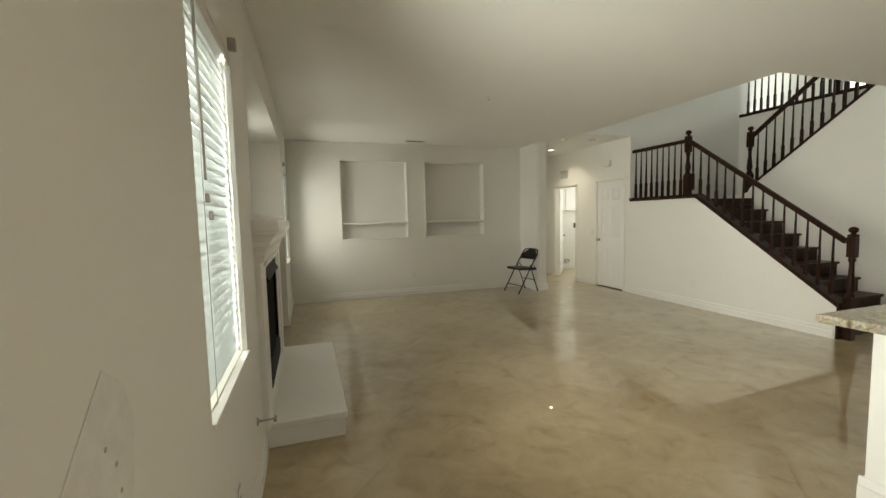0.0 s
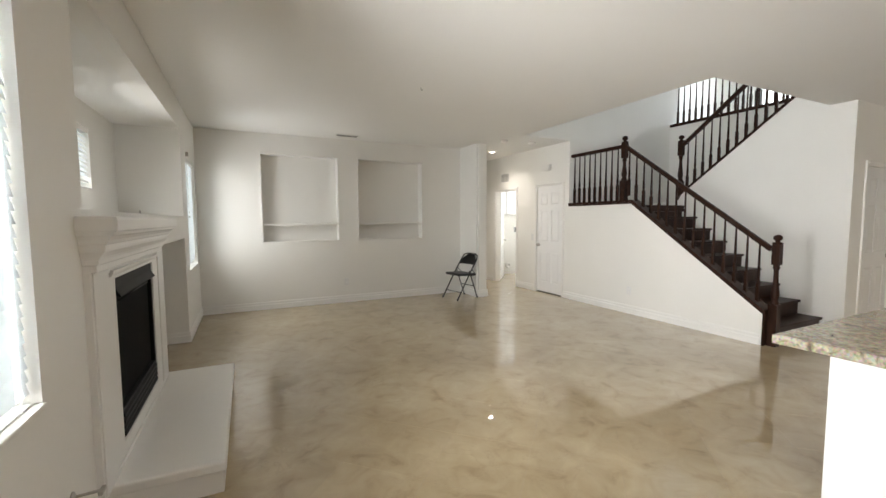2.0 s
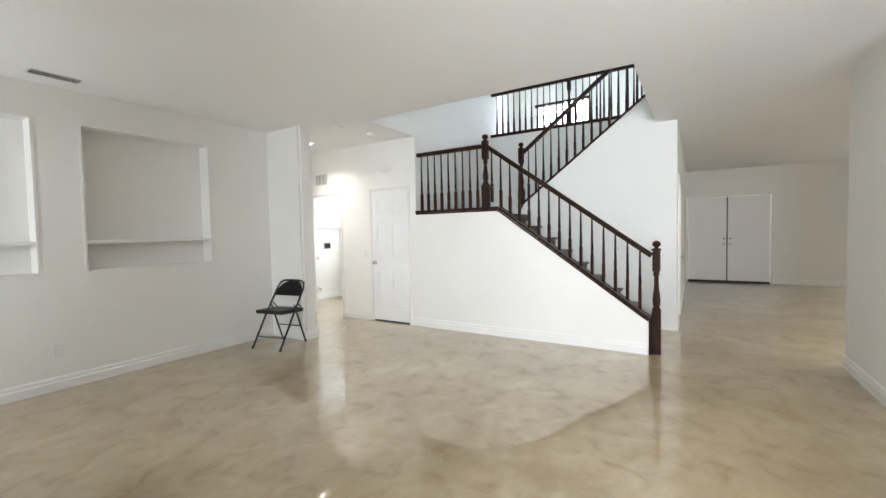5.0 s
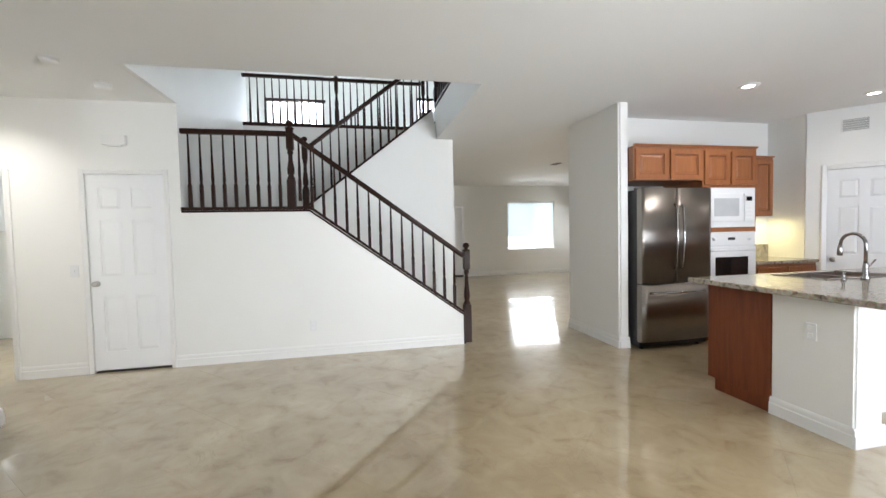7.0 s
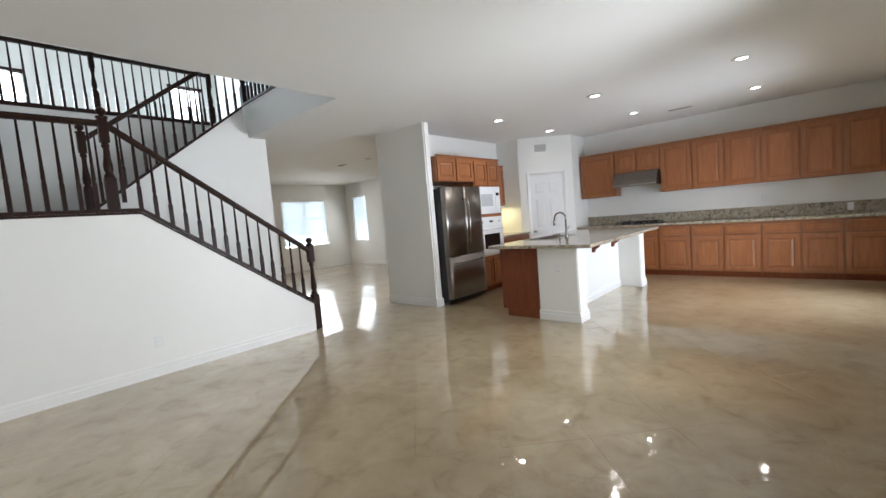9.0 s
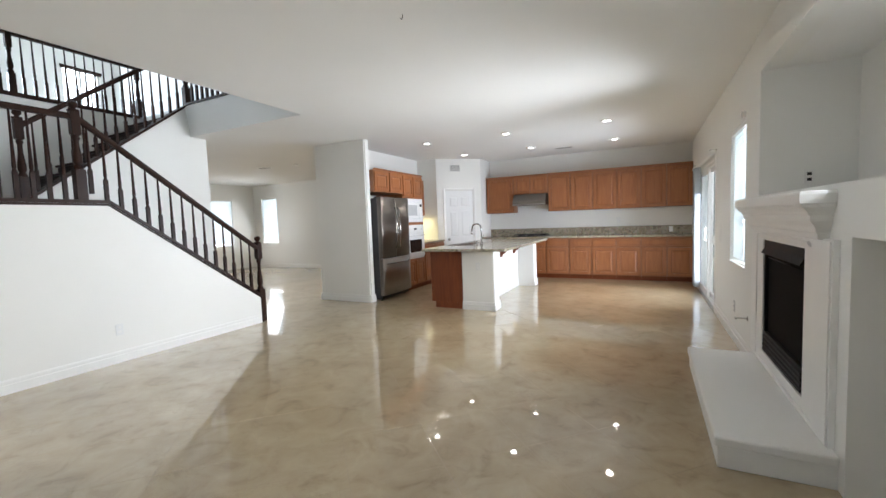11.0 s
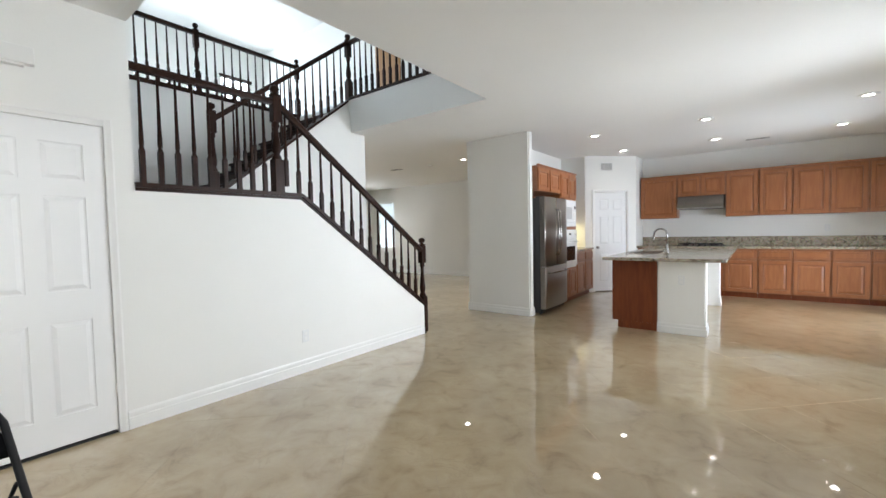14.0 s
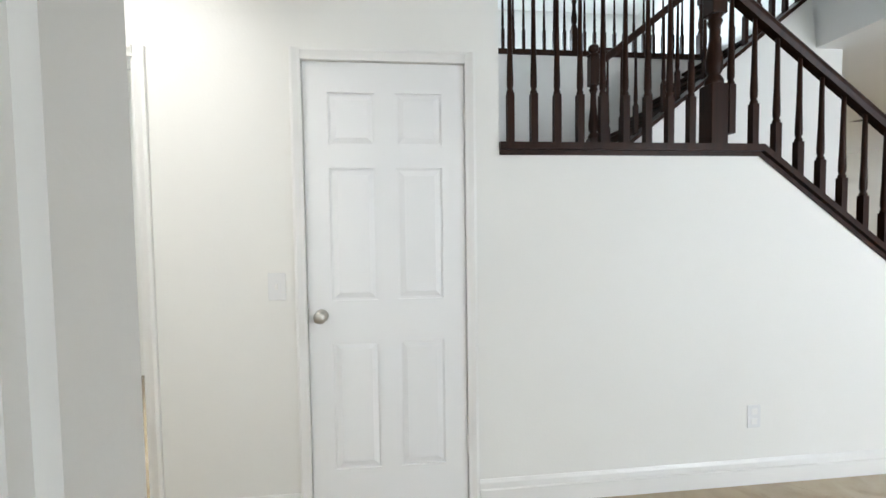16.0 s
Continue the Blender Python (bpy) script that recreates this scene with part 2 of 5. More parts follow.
# stairwell's north wall, two storeys
setting("wall_stair_north", boxed(HALL + 0.12, 8.30, VY1, VY1 + 0.12, 0, ROOF), PAINT, "tall off-white wall behind the stair landing", "wall")
setting("wall_stair_north_upper", boxed(4.36, HALL + 0.12, VY1, VY1 + 0.12, TOP + 0.002, ROOF), PAINT, "off-white upper wall of the stairwell", "wall")
setting("wall_stair_west_upper", boxed(4.36, VX0 - 0.002, 1.2, VY1, TOP + 0.24, ROOF), PAINT, "off-white upper wall of the stairwell", "wall")
# knee wall below the railing
CAP = 1.665
bm = prism(bmesh.new(), [(2.885, 0), (VY1, 0), (VY1, CAP), (4.64, CAP), (2.885, 0.385)], HALL, HALL + 0.12, "x")
setting("wall_knee", bm, PAINT, "white sloping knee wall below the stair railing", "wall")
# wall below the upper flight
bm = prism(bmesh.new(), [(2.66, 0), (VY1, 0), (VY1, 1.6), (4.80, 1.72), (4.72, 1.85), (2.96, 3.20), (2.90, TOP), (2.66, TOP)], 6.78, 6.90, "x")
setting("wall_stair_spine", bm, PAINT, "off-white wall below the upper stair flight", "wall")
bm = slab(bmesh.new(), "y", 2.66, 2.78, 6.90, FRONT, 0, TOP, [(7.14, 7.95, 0, 2.04)])
setting("wall_entry_north", bm, PAINT, "off-white entry wall with a closet door", "wall")
setting("wall_under_hall", boxed(VX1, VX1 + 0.12, VY0, VY1, 0, TOP - 0.001), PAINT, "off-white wall below the upper hall", "wall")

# partition beside the fridge, kitchen east side, pantry
bm = boxed(4.78, 5.90, 1.11, 1.235, 0, TOP)
bmesh.ops.bevel(bm, geom=[e for e in bm.edges if abs(e.verts[0].co.z - e.verts[1].co.z) > 1], offset=0.02, segments=4, affect="EDGES")
setting("wall_partition", bm, PAINT, "off-white partition wall with rounded corners beside the fridge", "wall")
setting("wall_kitchen_east", boxed(5.36, 5.90, -2.92, 1.11, 0, TOP), PAINT, "off-white wall behind the fridge and ovens", "wall")
setting("wall_kitchen_south", boxed(WEST, 5.36, SOUTH - 0.14, SOUTH, 0, TOP), PAINT, "off-white kitchen wall behind the cabinets", "wall")
# angled pantry wall
PA, PB = Vector((4.86, -1.52)), Vector((4.05, -2.20))
pdir = (PB - PA).normalized()
plen = (PB - PA).length
pang = math.degrees(math.atan2(pdir.y, pdir.x))
bm = slab(bmesh.new(), "y", 0, 0.10, 0, plen, 0, TOP, [(plen / 2 - 0.33, plen / 2 + 0.33, 0, 2.04)])
w = setting("wall_pantry", bm, PAINT, "white angled pantry wall with a door", "wall")
w.matrix_basis = pose(PA.x, PA.y, 0, 0, 0, pang)
setting("wall_pantry_side", boxed(4.87, 5.36, -1.62, -1.52, 0, TOP), PAINT, "off-white pantry side wall", "wall")
setting("wall_pantry_return", boxed(4.05, 4.15, SOUTH, -2.21, 0, TOP), PAINT, "off-white pantry return wall", "wall")

# entry and dining room
bm = slab(bmesh.new(), "x", FRONT, FRONT + 0.14, -3.06, 2.78, 0, TOP, [(0.94, 2.62, 0, 2.11), (-2.08, -0.51, 0.77, 2.28)])
setting("wall_front", bm, PAINT, "off-white front wall with double doors and a window", "wall")
bm = slab(bmesh.new(), "y", -3.06, -2.92, 5.36, FRONT, 0, TOP, [(11.63, 12.38, 0.80, 2.34)])
setting("wall_dining_south", bm, PAINT, "off-white dining room wall with a window", "wall")

# laundry room
bm = slab(bmesh.new(), "x", 7.62, 7.74, VY1 + 0.12, 9.3, 0, TOP, [(7.55, 8.45, 1.05, 2.15)])
setting("wall_laundry_east", bm, PAINT, "white laundry room wall", "wall")
setting("wall_laundry_north", boxed(HALL + 0.12, 7.62, 9.2, 9.3, 0, TOP), PAINT, "white laundry room wall", "wall")
setting("wall_laundry_south", boxed(HALL + 0.12, 7.62, 7.0, 7.1, 0, TOP), PAINT, "white laundry room wall", "wall")

# floor and ceilings
FLOORM = bpy.data.materials.new("glossy_marble_floor")
FLOORM.use_nodes = True


def floor_nodes(nt):
    b = nt.nodes["Principled BSDF"]
    geo = nt.nodes.new("ShaderNodeNewGeometry")
    info = nt.nodes.new("ShaderNodeObjectInfo")
    # each tile is cut from another part of the stone
    both = nt.nodes.new("ShaderNodeMath")
    both.operation = "ADD"
    nt.links.new(geo.outputs["Random Per Island"], both.inputs[0])
    nt.links.new(info.outputs["Random"], both.inputs[1])
    shift = nt.nodes.new("ShaderNodeVectorMath")
    shift.operation = "MULTIPLY_ADD"
    nt.links.new(both.outputs[0], shift.inputs[0])
    shift.inputs[1].default_value = (0.0, 0.0, 0.03)
    nt.links.new(geo.outputs["Position"], shift.inputs[2])
    here = {"stone": shift.outputs[0], "coat": geo.outputs["Position"]}

    def noise_tex(scale, detail=6, rough=0.55, dist=0.0, space="stone"):
        n = nt.nodes.new("ShaderNodeTexNoise")
        n.inputs["Scale"].default_value, n.inputs["Detail"].default_value = scale, detail
        n.inputs["Roughness"].default_value, n.inputs["Distortion"].default_value = rough, dist
        nt.links.new(here[space], n.inputs["Vector"])
        return n

    def ramp(src, stops):
        r = nt.nodes.new("ShaderNodeValToRGB")
        while len(r.color_ramp.elements) < len(stops):
            r.color_ramp.elements.new(0.5)
        for e, (p, c) in zip(r.color_ramp.elements, stops):
            e.position, e.color = p, (*c, 1)
        nt.links.new(src, r.inputs["Fac"])
        return r

    cloud = noise_tex(0.9, 5, 0.55, 0.8, "coat")
    base = ramp(cloud.outputs["Fac"], [(0.25, (0.345, 0.262, 0.150)), (0.5, (0.43, 0.340, 0.207)), (0.75, (0.51, 0.417, 0.270))])
    mottle = noise_tex(5.0, 5, 0.58, 0.7)
    dark = ramp(mottle.outputs["Fac"], [(0.30, (0.62, 0.55, 0.46)), (0.44, (0.90, 0.87, 0.82)), (0.58, (1.0, 1.0, 1.0)), (0.72, (1.12, 1.12, 1.12))])
    mix = nt.nodes.new("ShaderNodeMix")
    mix.data_type, mix.blend_type = "RGBA", "MULTIPLY"
    mix.inputs["Factor"].default_value = 0.7
    nt.links.new(base.outputs["Color"], mix.inputs["A"])
    nt.links.new(dark.outputs["Color"], mix.inputs["B"])
    vein = noise_tex(2.6, 7, 0.6, 2.0)
    line = ramp(vein.outputs["Fac"], [(0.482, (0, 0, 0)), (0.5, (1, 1, 1)), (0.518, (0, 0, 0))])
    patch = noise_tex(1.9, 3, 0.5, 0.0)
    gate = ramp(patch.outputs["Fac"], [(0.46, (0, 0, 0)), (0.64, (0.36, 0.36, 0.36))])
    mul = nt.nodes.new("ShaderNodeMath")
    mul.operation = "MULTIPLY"
    nt.links.new(line.outputs["Color"], mul.inputs[0])
    nt.links.new(gate.outputs["Color"], mul.inputs[1])
    mix2 = nt.nodes.new("ShaderNodeMix")
    mix2.data_type = "RGBA"
    nt.links.new(mul.outputs[0], mix2.inputs["Factor"])
    nt.links.new(mix.outputs["Result"], mix2.inputs["A"])
    mix2.inputs["B"].default_value = (0.27, 0.19, 0.115, 1)
    nt.links.new(mix2.outputs["Result"], b.inputs["Base Color"])
    b.inputs["Roughness"].default_value = 0.30
    b.inputs["Coat Weight"].default_value, b.inputs["Coat Roughness"].default_value = 1.0, 0.006
    b.inputs["Specular IOR Level"].default_value = 0.22
    b.inputs["Coat IOR"].default_value = 1.7
    # soft waves of the poured gloss coat, with a few sharp wrinkles
    wave = noise_tex(1.3, 2, 0.4, 0.4, "coat")
    ripple = noise_tex(8.0, 2, 0.45, 0.6, "coat")
    calm = nt.nodes.new("ShaderNodeMath")
    calm.operation, calm.inputs[1].default_value = "MULTIPLY_ADD", 0.2
    nt.links.new(ripple.outputs["Fac"], calm.inputs[0])
    nt.links.new(wave.outputs["Fac"], calm.inputs[2])
    crinkle = noise_tex(5.0, 4, 0.55, 1.6, "coat")
    ridge = ramp(crinkle.outputs["Fac"], [(0.46, (0, 0, 0)), (0.5, (1, 1, 1)), (0.54, (0, 0, 0))])
    rp = noise_tex(0.8, 2, 0.5, 0.0)
    rg = ramp(rp.outputs["Fac"], [(0.42, (0, 0, 0)), (0.66, (0.50, 0.50, 0.50))])
    rm = nt.nodes.new("ShaderNodeMath")
    rm.operation = "MULTIPLY_ADD"
    nt.links.new(ridge.outputs["Color"], rm.inputs[0])
    nt.links.new(rg.outputs["Color"], rm.inputs[1])
    nt.links.new(calm.outputs[0], rm.inputs[2])
    bp = nt.nodes.new("ShaderNodeBump")
    bp.inputs["Strength"].default_value, bp.inputs["Distance"].default_value = 0.06, 0.012
    nt.links.new(rm.outputs[0], bp.inputs["Height"])
    nt.links.new(bp.outputs["Normal"], b.inputs["Normal"])
    nt.links.new(bp.outputs["Normal"], b.inputs["Coat Normal"])


floor_nodes(FLOORM.node_tree)
GROUT = material("floor_grout", (0.33, 0.26, 0.175), 0.5, vary=0.25, scale=5)
floor_ob = setting("floor", slab(bmesh.new(), "z", -0.12, -0.0008, -1.1, 12.9, -3.3, 9.4), GROUT, "glossy beige marble tile floor with brown veins, laid diagonally", "floor")
bm = slab(bmesh.new(), "z", TOP, TOP + 0.22, -0.42, 12.9, -3.06, 9.3, [(VX0, VX1, VY0, VY1 + 0.06)])
setting("ceiling", bm, CEIL, "off-white textured ceiling with an open stairwell", "ceiling")
bm = slab(bmesh.new(), "z", TOP + 0.222, UP, VX0 - 0.12, 12.1, 1.2, 7.1, [(VX0, VX1, VY0, VY1 + 0.06)])
setting("upper_floor", bm, PAINT, "off-white edge of the upper floor round the stairwell", "floor")
setting("fascia_south", boxed(VX0, 6.775, VY0, VY0 + 0.012, TOP - 0.0005, UP - 0.001), CEIL, "white plastered edge of the stairwell opening", "fascia")
setting("fascia_east", boxed(VX1 - 0.006, VX1, VY0 + 0.013, VY1, 1.63, UP - 0.022), PAINT, "off-white wall below the upper hall railing", "fascia")
setting("ceiling_upper", boxed(4.3, 12.1, 1.2, 7.1, ROOF, ROOF + 0.1), CEIL, "white ceiling over the stairwell", "ceiling")
bm = slab(bmesh.new(), "x", 11.9, 12.0, 1.3, 7.0, UP, ROOF, [(4.83, 6.28, 3.95, 4.86), (1.68, 2.40, 3.95, 5.05)])
setting("wall_upper_east", bm, PAINT, "off-white upper wall with windows", "wall")
setting("wall_upper_north", boxed(8.30, 11.9, 6.9, 7.0, UP, ROOF), PAINT, "off-white upper hall wall", "wall")
setting("wall_upper_jog", boxed(8.30, 8.40, VY1, 6.9, UP, ROOF), PAINT, "off-white upper hall wall", "wall")
setting("wall_upper_south", boxed(VX0, 11.9, 1.3, 1.4, UP, ROOF), PAINT, "off-white upper wall", "wall")
# ground outside
GRASS = material("yard_ground", (0.30, 0.26, 0.20), 0.9, vary=0.3, scale=0.6)
setting("ground", slab(bmesh.new(), "z", -0.4, -0.15, -400, 400, -400, 400), GRASS, "dry ground outside the house", "ground")

# ---- more materials ----


def wood(name, light, dark, rough=0.35, stretch=(9.0, 9.0, 0.9), spec=0.5):
    m = bpy.data.materials.new(name)
    m.use_nodes = True
    nt = m.node_tree
    b = nt.nodes["Principled BSDF"]
    tc, mp = nt.nodes.new("ShaderNodeTexCoord"), nt.nodes.new("ShaderNodeMapping")
    info = nt.nodes.new("ShaderNodeObjectInfo")
    mp.inputs["Scale"].default_value = stretch
    nt.links.new(tc.outputs["Object"], mp.inputs["Vector"])
    mul = nt.nodes.new("ShaderNodeMath")
    mul.operation, mul.inputs[1].default_value = "MULTIPLY", 37.0
    nt.links.new(info.outputs["Random"], mul.inputs[0])
    nt.links.new(mul.outputs[0], mp.inputs["Location"])
    n = nt.nodes.new("ShaderNodeTexNoise")
    n.inputs["Scale"].default_value, n.inputs["Detail"].default_value, n.inputs["Distortion"].default_value = 3.0, 8, 0.8
    nt.links.new(mp.outputs["Vector"], n.inputs["Vector"])
    r = nt.nodes.new("ShaderNodeValToRGB")
    r.color_ramp.elements[0].position, r.color_ramp.elements[1].position = 0.28, 0.72
    r.color_ramp.elements[0].color, r.color_ramp.elements[1].color = (*dark, 1), (*light, 1)
    nt.links.new(n.outputs["Fac"], r.inputs["Fac"])
    nt.links.new(r.outputs["Color"], b.inputs["Base Color"])
    b.inputs["Roughness"].default_value = rough
    b.inputs["Specular IOR Level"].default_value = spec
    bp = nt.nodes.new("ShaderNodeBump")
    bp.inputs["Strength"].default_value, bp.inputs["Distance"].default_value = 0.08, 0.002
    nt.links.new(n.outputs["Fac"], bp.inputs["Height"])
    nt.links.new(bp.outputs["Normal"], b.inputs["Normal"])
    return m


OAK = wood("honey_cabinet_wood", (0.365, 0.142, 0.053), (0.27, 0.096, 0.035), 0.32)
# same honey wood, darkened to stand for shade in the gaps round the doors
OAKSHADE = wood("honey_face_frame", (0.30, 0.125, 0.054), (0.22, 0.085, 0.036), 0.34)
# darker wood for the panel grooves, their shade put into the colour
OAKG = wood("dark_glaze", (0.26, 0.100, 0.040), (0.18, 0.066, 0.027), 0.35)
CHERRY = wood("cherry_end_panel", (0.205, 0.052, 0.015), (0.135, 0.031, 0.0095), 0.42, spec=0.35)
STAIRW = wood("dark_walnut_stain", (0.034, 0.0125, 0.0065), (0.016, 0.006, 0.0032), 0.38, spec=0.16)
BROWND = wood("brown_door_wood", (0.42, 0.22, 0.09), (0.33, 0.16, 0.06), 0.4)


def granite():
    m = material("speckled_granite", (0.42, 0.37, 0.27), 0.12, vary=0.1)
    nt = m.node_tree
    b = nt.nodes["Principled BSDF"]
    tc = nt.nodes.new("ShaderNodeTexCoord")
    v = nt.nodes.new("ShaderNodeTexVoronoi")
    v.inputs["Scale"].default_value = 130
    n = nt.nodes.new("ShaderNodeTexNoise")
    n.inputs["Scale"].default_value, n.inputs["Detail"].default_value, n.inputs["Distortion"].default_value = 26, 9, 1.0
    nt.links.new(tc.outputs["Object"], v.inputs["Vector"])
    nt.links.new(tc.outputs["Object"], n.inputs["Vector"])
    r = nt.nodes.new("ShaderNodeValToRGB")
    for _ in range(3):
        r.color_ramp.elements.new(0.5)
    for e, (p, c) in zip(r.color_ramp.elements, [(0.30, (0.09, 0.065, 0.04)), (0.42, (0.33, 0.26, 0.155)), (0.52, (0.44, 0.38, 0.26)), (0.62, (0.54, 0.48, 0.35)), (0.75, (0.36, 0.30, 0.19))]):
        e.position, e.color = p, (*c, 1)
    nt.links.new(n.outputs["Fac"], r.inputs["Fac"])
    mix = nt.nodes.new("ShaderNodeMix")
    mix.data_type, mix.blend_type = "RGBA", "MULTIPLY"
    mix.inputs["Factor"].default_value = 0.45
    nt.links.new(r.outputs["Color"], mix.inputs["A"])
    nt.links.new(v.outputs["Color"], mix.inputs["B"])
    hs = nt.nodes.new("ShaderNodeHueSaturation")
    hs.inputs["Saturation"].default_value, hs.inputs["Value"].default_value = 0.78, 1.0
    nt.links.new(mix.outputs["Result"], hs.inputs["Color"])
    nt.links.new(hs.outputs["Color"], b.inputs["Base Color"])
    return m


GRANITE = granite()


def brushed_steel(name="brushed_steel", tone=(0.42, 0.40, 0.38)):
    m = material(name, tone, 0.30, 1.0, vary=0.05)
    nt = m.node_tree
    tc, mp, n, bp = (nt.nodes.new("ShaderNode" + k) for k in ("TexCoord", "Mapping", "TexNoise", "Bump"))
    mp.inputs["Scale"].default_value = (2, 2, 160)
    n.inputs["Scale"].default_value = 4
    bp.inputs["Strength"].default_value, bp.inputs["Distance"].default_value = 0.18, 0.001
    nt.links.new(tc.outputs["Object"], mp.inputs["Vector"])
    nt.links.new(mp.outputs["Vector"], n.inputs["Vector"])
    nt.links.new(n.outputs["Fac"], bp.inputs["Height"])
    nt.links.new(bp.outputs["Normal"], nt.nodes["Principled BSDF"].inputs["Normal"])
    return m


STEEL = brushed_steel()
DARKSTEEL = brushed_steel("dark_brushed_steel", (0.26, 0.235, 0.21))


def slat_material():
    m = material("blind_slat", (0.86, 0.87, 0.87), 0.4, vary=0.01)
    nt = m.node_tree
    b, out = nt.nodes["Principled BSDF"], nt.nodes["Material Output"]
    tr, mx = nt.nodes.new("ShaderNodeBsdfTranslucent"), nt.nodes.new("ShaderNodeMixShader")
    tr.inputs["Color"].default_value = (0.85, 0.90, 0.93, 1)
    mx.inputs[0].default_value = 0.42
    nt.links.new(b.outputs[0], mx.inputs[1])
    nt.links.new(tr.outputs[0], mx.inputs[2])
    nt.links.new(mx.outputs[0], out.inputs["Surface"])
    return m


SLAT = slat_material()
GLASS = bpy.data.materials.new("window_glass")
GLASS.use_nodes = True
gb = GLASS.node_tree.nodes["Principled BSDF"]
gb.inputs["Base Color"].default_value = (0.93, 0.97, 0.97, 1)
gb.inputs["Roughness"].default_value, gb.inputs["Transmission Weight"].default_value, gb.inputs["IOR"].default_value = 0.01, 1.0, 1.02
VINYL = material("window_vinyl", (0.80, 0.80, 0.79), 0.35, vary=0.01)
SKYGLOW = glowing("bright_sky_backdrop", (0.96, 0.99, 1.0), 3.0)
GREYBLIND = material("grey_fabric_blind", (0.36, 0.38, 0.39), 0.7, vary=0.06, scale=20)
PATIO = glowing("hazy_patio_backdrop", (0.62, 0.76, 0.80), 0.10)
PATIO.node_tree.nodes["Principled BSDF"].inputs["Base Color"].default_value = (0.06, 0.07, 0.075, 1)
CANGLOW = glowing("lamp_glow", (1.0, 0.94, 0.84), 14)

# ---- doors ----


def six_panel_door(name, w, h, m, label, knob_at=1, hinges=True, knob=True, t=0.035):
    """Local x along the width from 0, front faces -y, z up."""
    d = thing(name, m, label, "door", kind="structure")
    st, mid = 0.105 * w / 0.7, 0.09 * w / 0.7
    pw = (w - 2 * st - mid) / 2
    rows = [(0.20, 0.785), (0.975, 1.565), (1.665, 1.895)]
    holes = []
    for z0, z1 in rows:
        for k in range(2):
            x0 = st + k * (pw + mid)
            holes.append((x0, x0 + pw, z0, z1))
    bm = slab(bmesh.new(), "y", 0, 0.010, 0.003, w - 0.003, 0.012, h - 0.004, holes)
    box(bm, 0.003, w - 0.003, 0.0102, t, 0.012, h - 0.004)
    part("slab", bm, DOORP, d)
    for x0, x1, z0, z1 in holes:
        bm = bmesh.new()
        a, b2 = 0.010, 0.034
        outer = [(x0 + a, z0 + a), (x1 - a, z0 + a), (x1 - a, z1 - a), (x0 + a, z1 - a)]
        inner = [(x0 + b2, z0 + b2), (x1 - b2, z0 + b2), (x1 - b2, z1 - b2), (x0 + b2, z1 - b2)]
        vo = [bm.verts.new((p, 0.0100, q)) for p, q in outer]
        vi = [bm.verts.new((p, 0.0015, q)) for p, q in inner]
        bm.faces.new(vi)
        for k in range(4):
            bm.faces.new((vo[k], vo[(k + 1) % 4], vi[(k + 1) % 4], vi[k]))
        bmesh.ops.recalc_face_normals(bm, faces=bm.faces)
        part("panel", bm, DOORP, d)
    if knob:
        kx = w - 0.06 if knob_at > 0 else 0.06
        bm = lathe(bmesh.new(), [(0.0, 0.0), (0.030, 0.0), (0.030, 0.006), (0.012, 0.010), (0.011, 0.028), (0.024, 0.034), (0.029, 0.046), (0.024, 0.058), (0.010, 0.063), (0.0, 0.063)], 16)
        part("knob", bm, NICKEL, d, "satin nickel knob", pose(kx, 0, 0.91, 90, 0, 0))
        part("latch_plate", boxed(w - 0.003 if knob_at > 0 else 0.0, w if knob_at > 0 else 0.003, 0.004, 0.03, 0.88, 0.94), NICKEL, d)
    if hinges:
        hx = 0.0 if knob_at > 0 else w
        for z in (0.28, 1.78):
            part("hinge", lathe(bmesh.new(), [(0.006, z - 0.045), (0.006, z + 0.045)], 8, (hx, -0.006)), WHITEP, d)
    return d


def casing(name, w, h, m, label, cw=0.058, t=0.016, both=False, depth=0.12):
    """Door trim round an opening w wide, local x from 0, front at y = 0 facing -y."""
    bm = bmesh.new()
    prof = [(0, 0), (cw, 0), (cw, -t), (cw - 0.012, -t - 0.004), (0.012, -t * 0.7), (0, -t * 0.5)]
    # uprights and head
    prism(bm, [(-p, q) for p, q in prof], 0, h + cw, "z")
    prism(bm, [(w + p, q) for p, q in prof], 0, h + cw, "z")
    ob = tagged(mesh_ob(name, bm, TRIM), label, "door trim", kind="structure")
    ob.matrix_basis = m
    head = tagged(mesh_ob(name, prism(bmesh.new(), [(q, h + p) for p, q in prof], 0.0005, w - 0.0005, "x"), TRIM), label, "door trim", kind="structure")
    head.matrix_basis = m
    return ob


# closet door in the hall wall, seen from -x: local x runs towards -y
FACE_W = lambda x, y, z=0: pose(x, y, z, 0, 0, -90)       # front faces -x, local x towards -y
FACE_S = lambda x, y, z=0: pose(x, y, z, 0, 0, 0)         # front faces -y, local x towards +x
FACE_E = lambda x, y, z=0: pose(x, y, z, 0, 0, 90)        # front faces +x, local x towards +y
FACE_N = lambda x, y, z=0: pose(x, y, z, 0, 0, 180)       # front faces +y, local x towards -x
six_panel_door("door_1", 0.715, 2.03, FACE_W(HALL + 0.012, 6.80, 0.012), "white six-panel closet door, shut, in the hall wall", knob_at=-1)
casing("trim_door_1", 0.715, 2.04, FACE_W(HALL, 6.80), "white moulded casing round the closet door", cw=0.046)
# black strip added for the shade in the slit below the door
setting("gap_shade_1", boxed(HALL + 0.014, HALL + 0.05, 6.09, 6.795, 0.0, 0.010), RUBBER, "dark strip standing for the shaded gap below the closet door", "threshold")
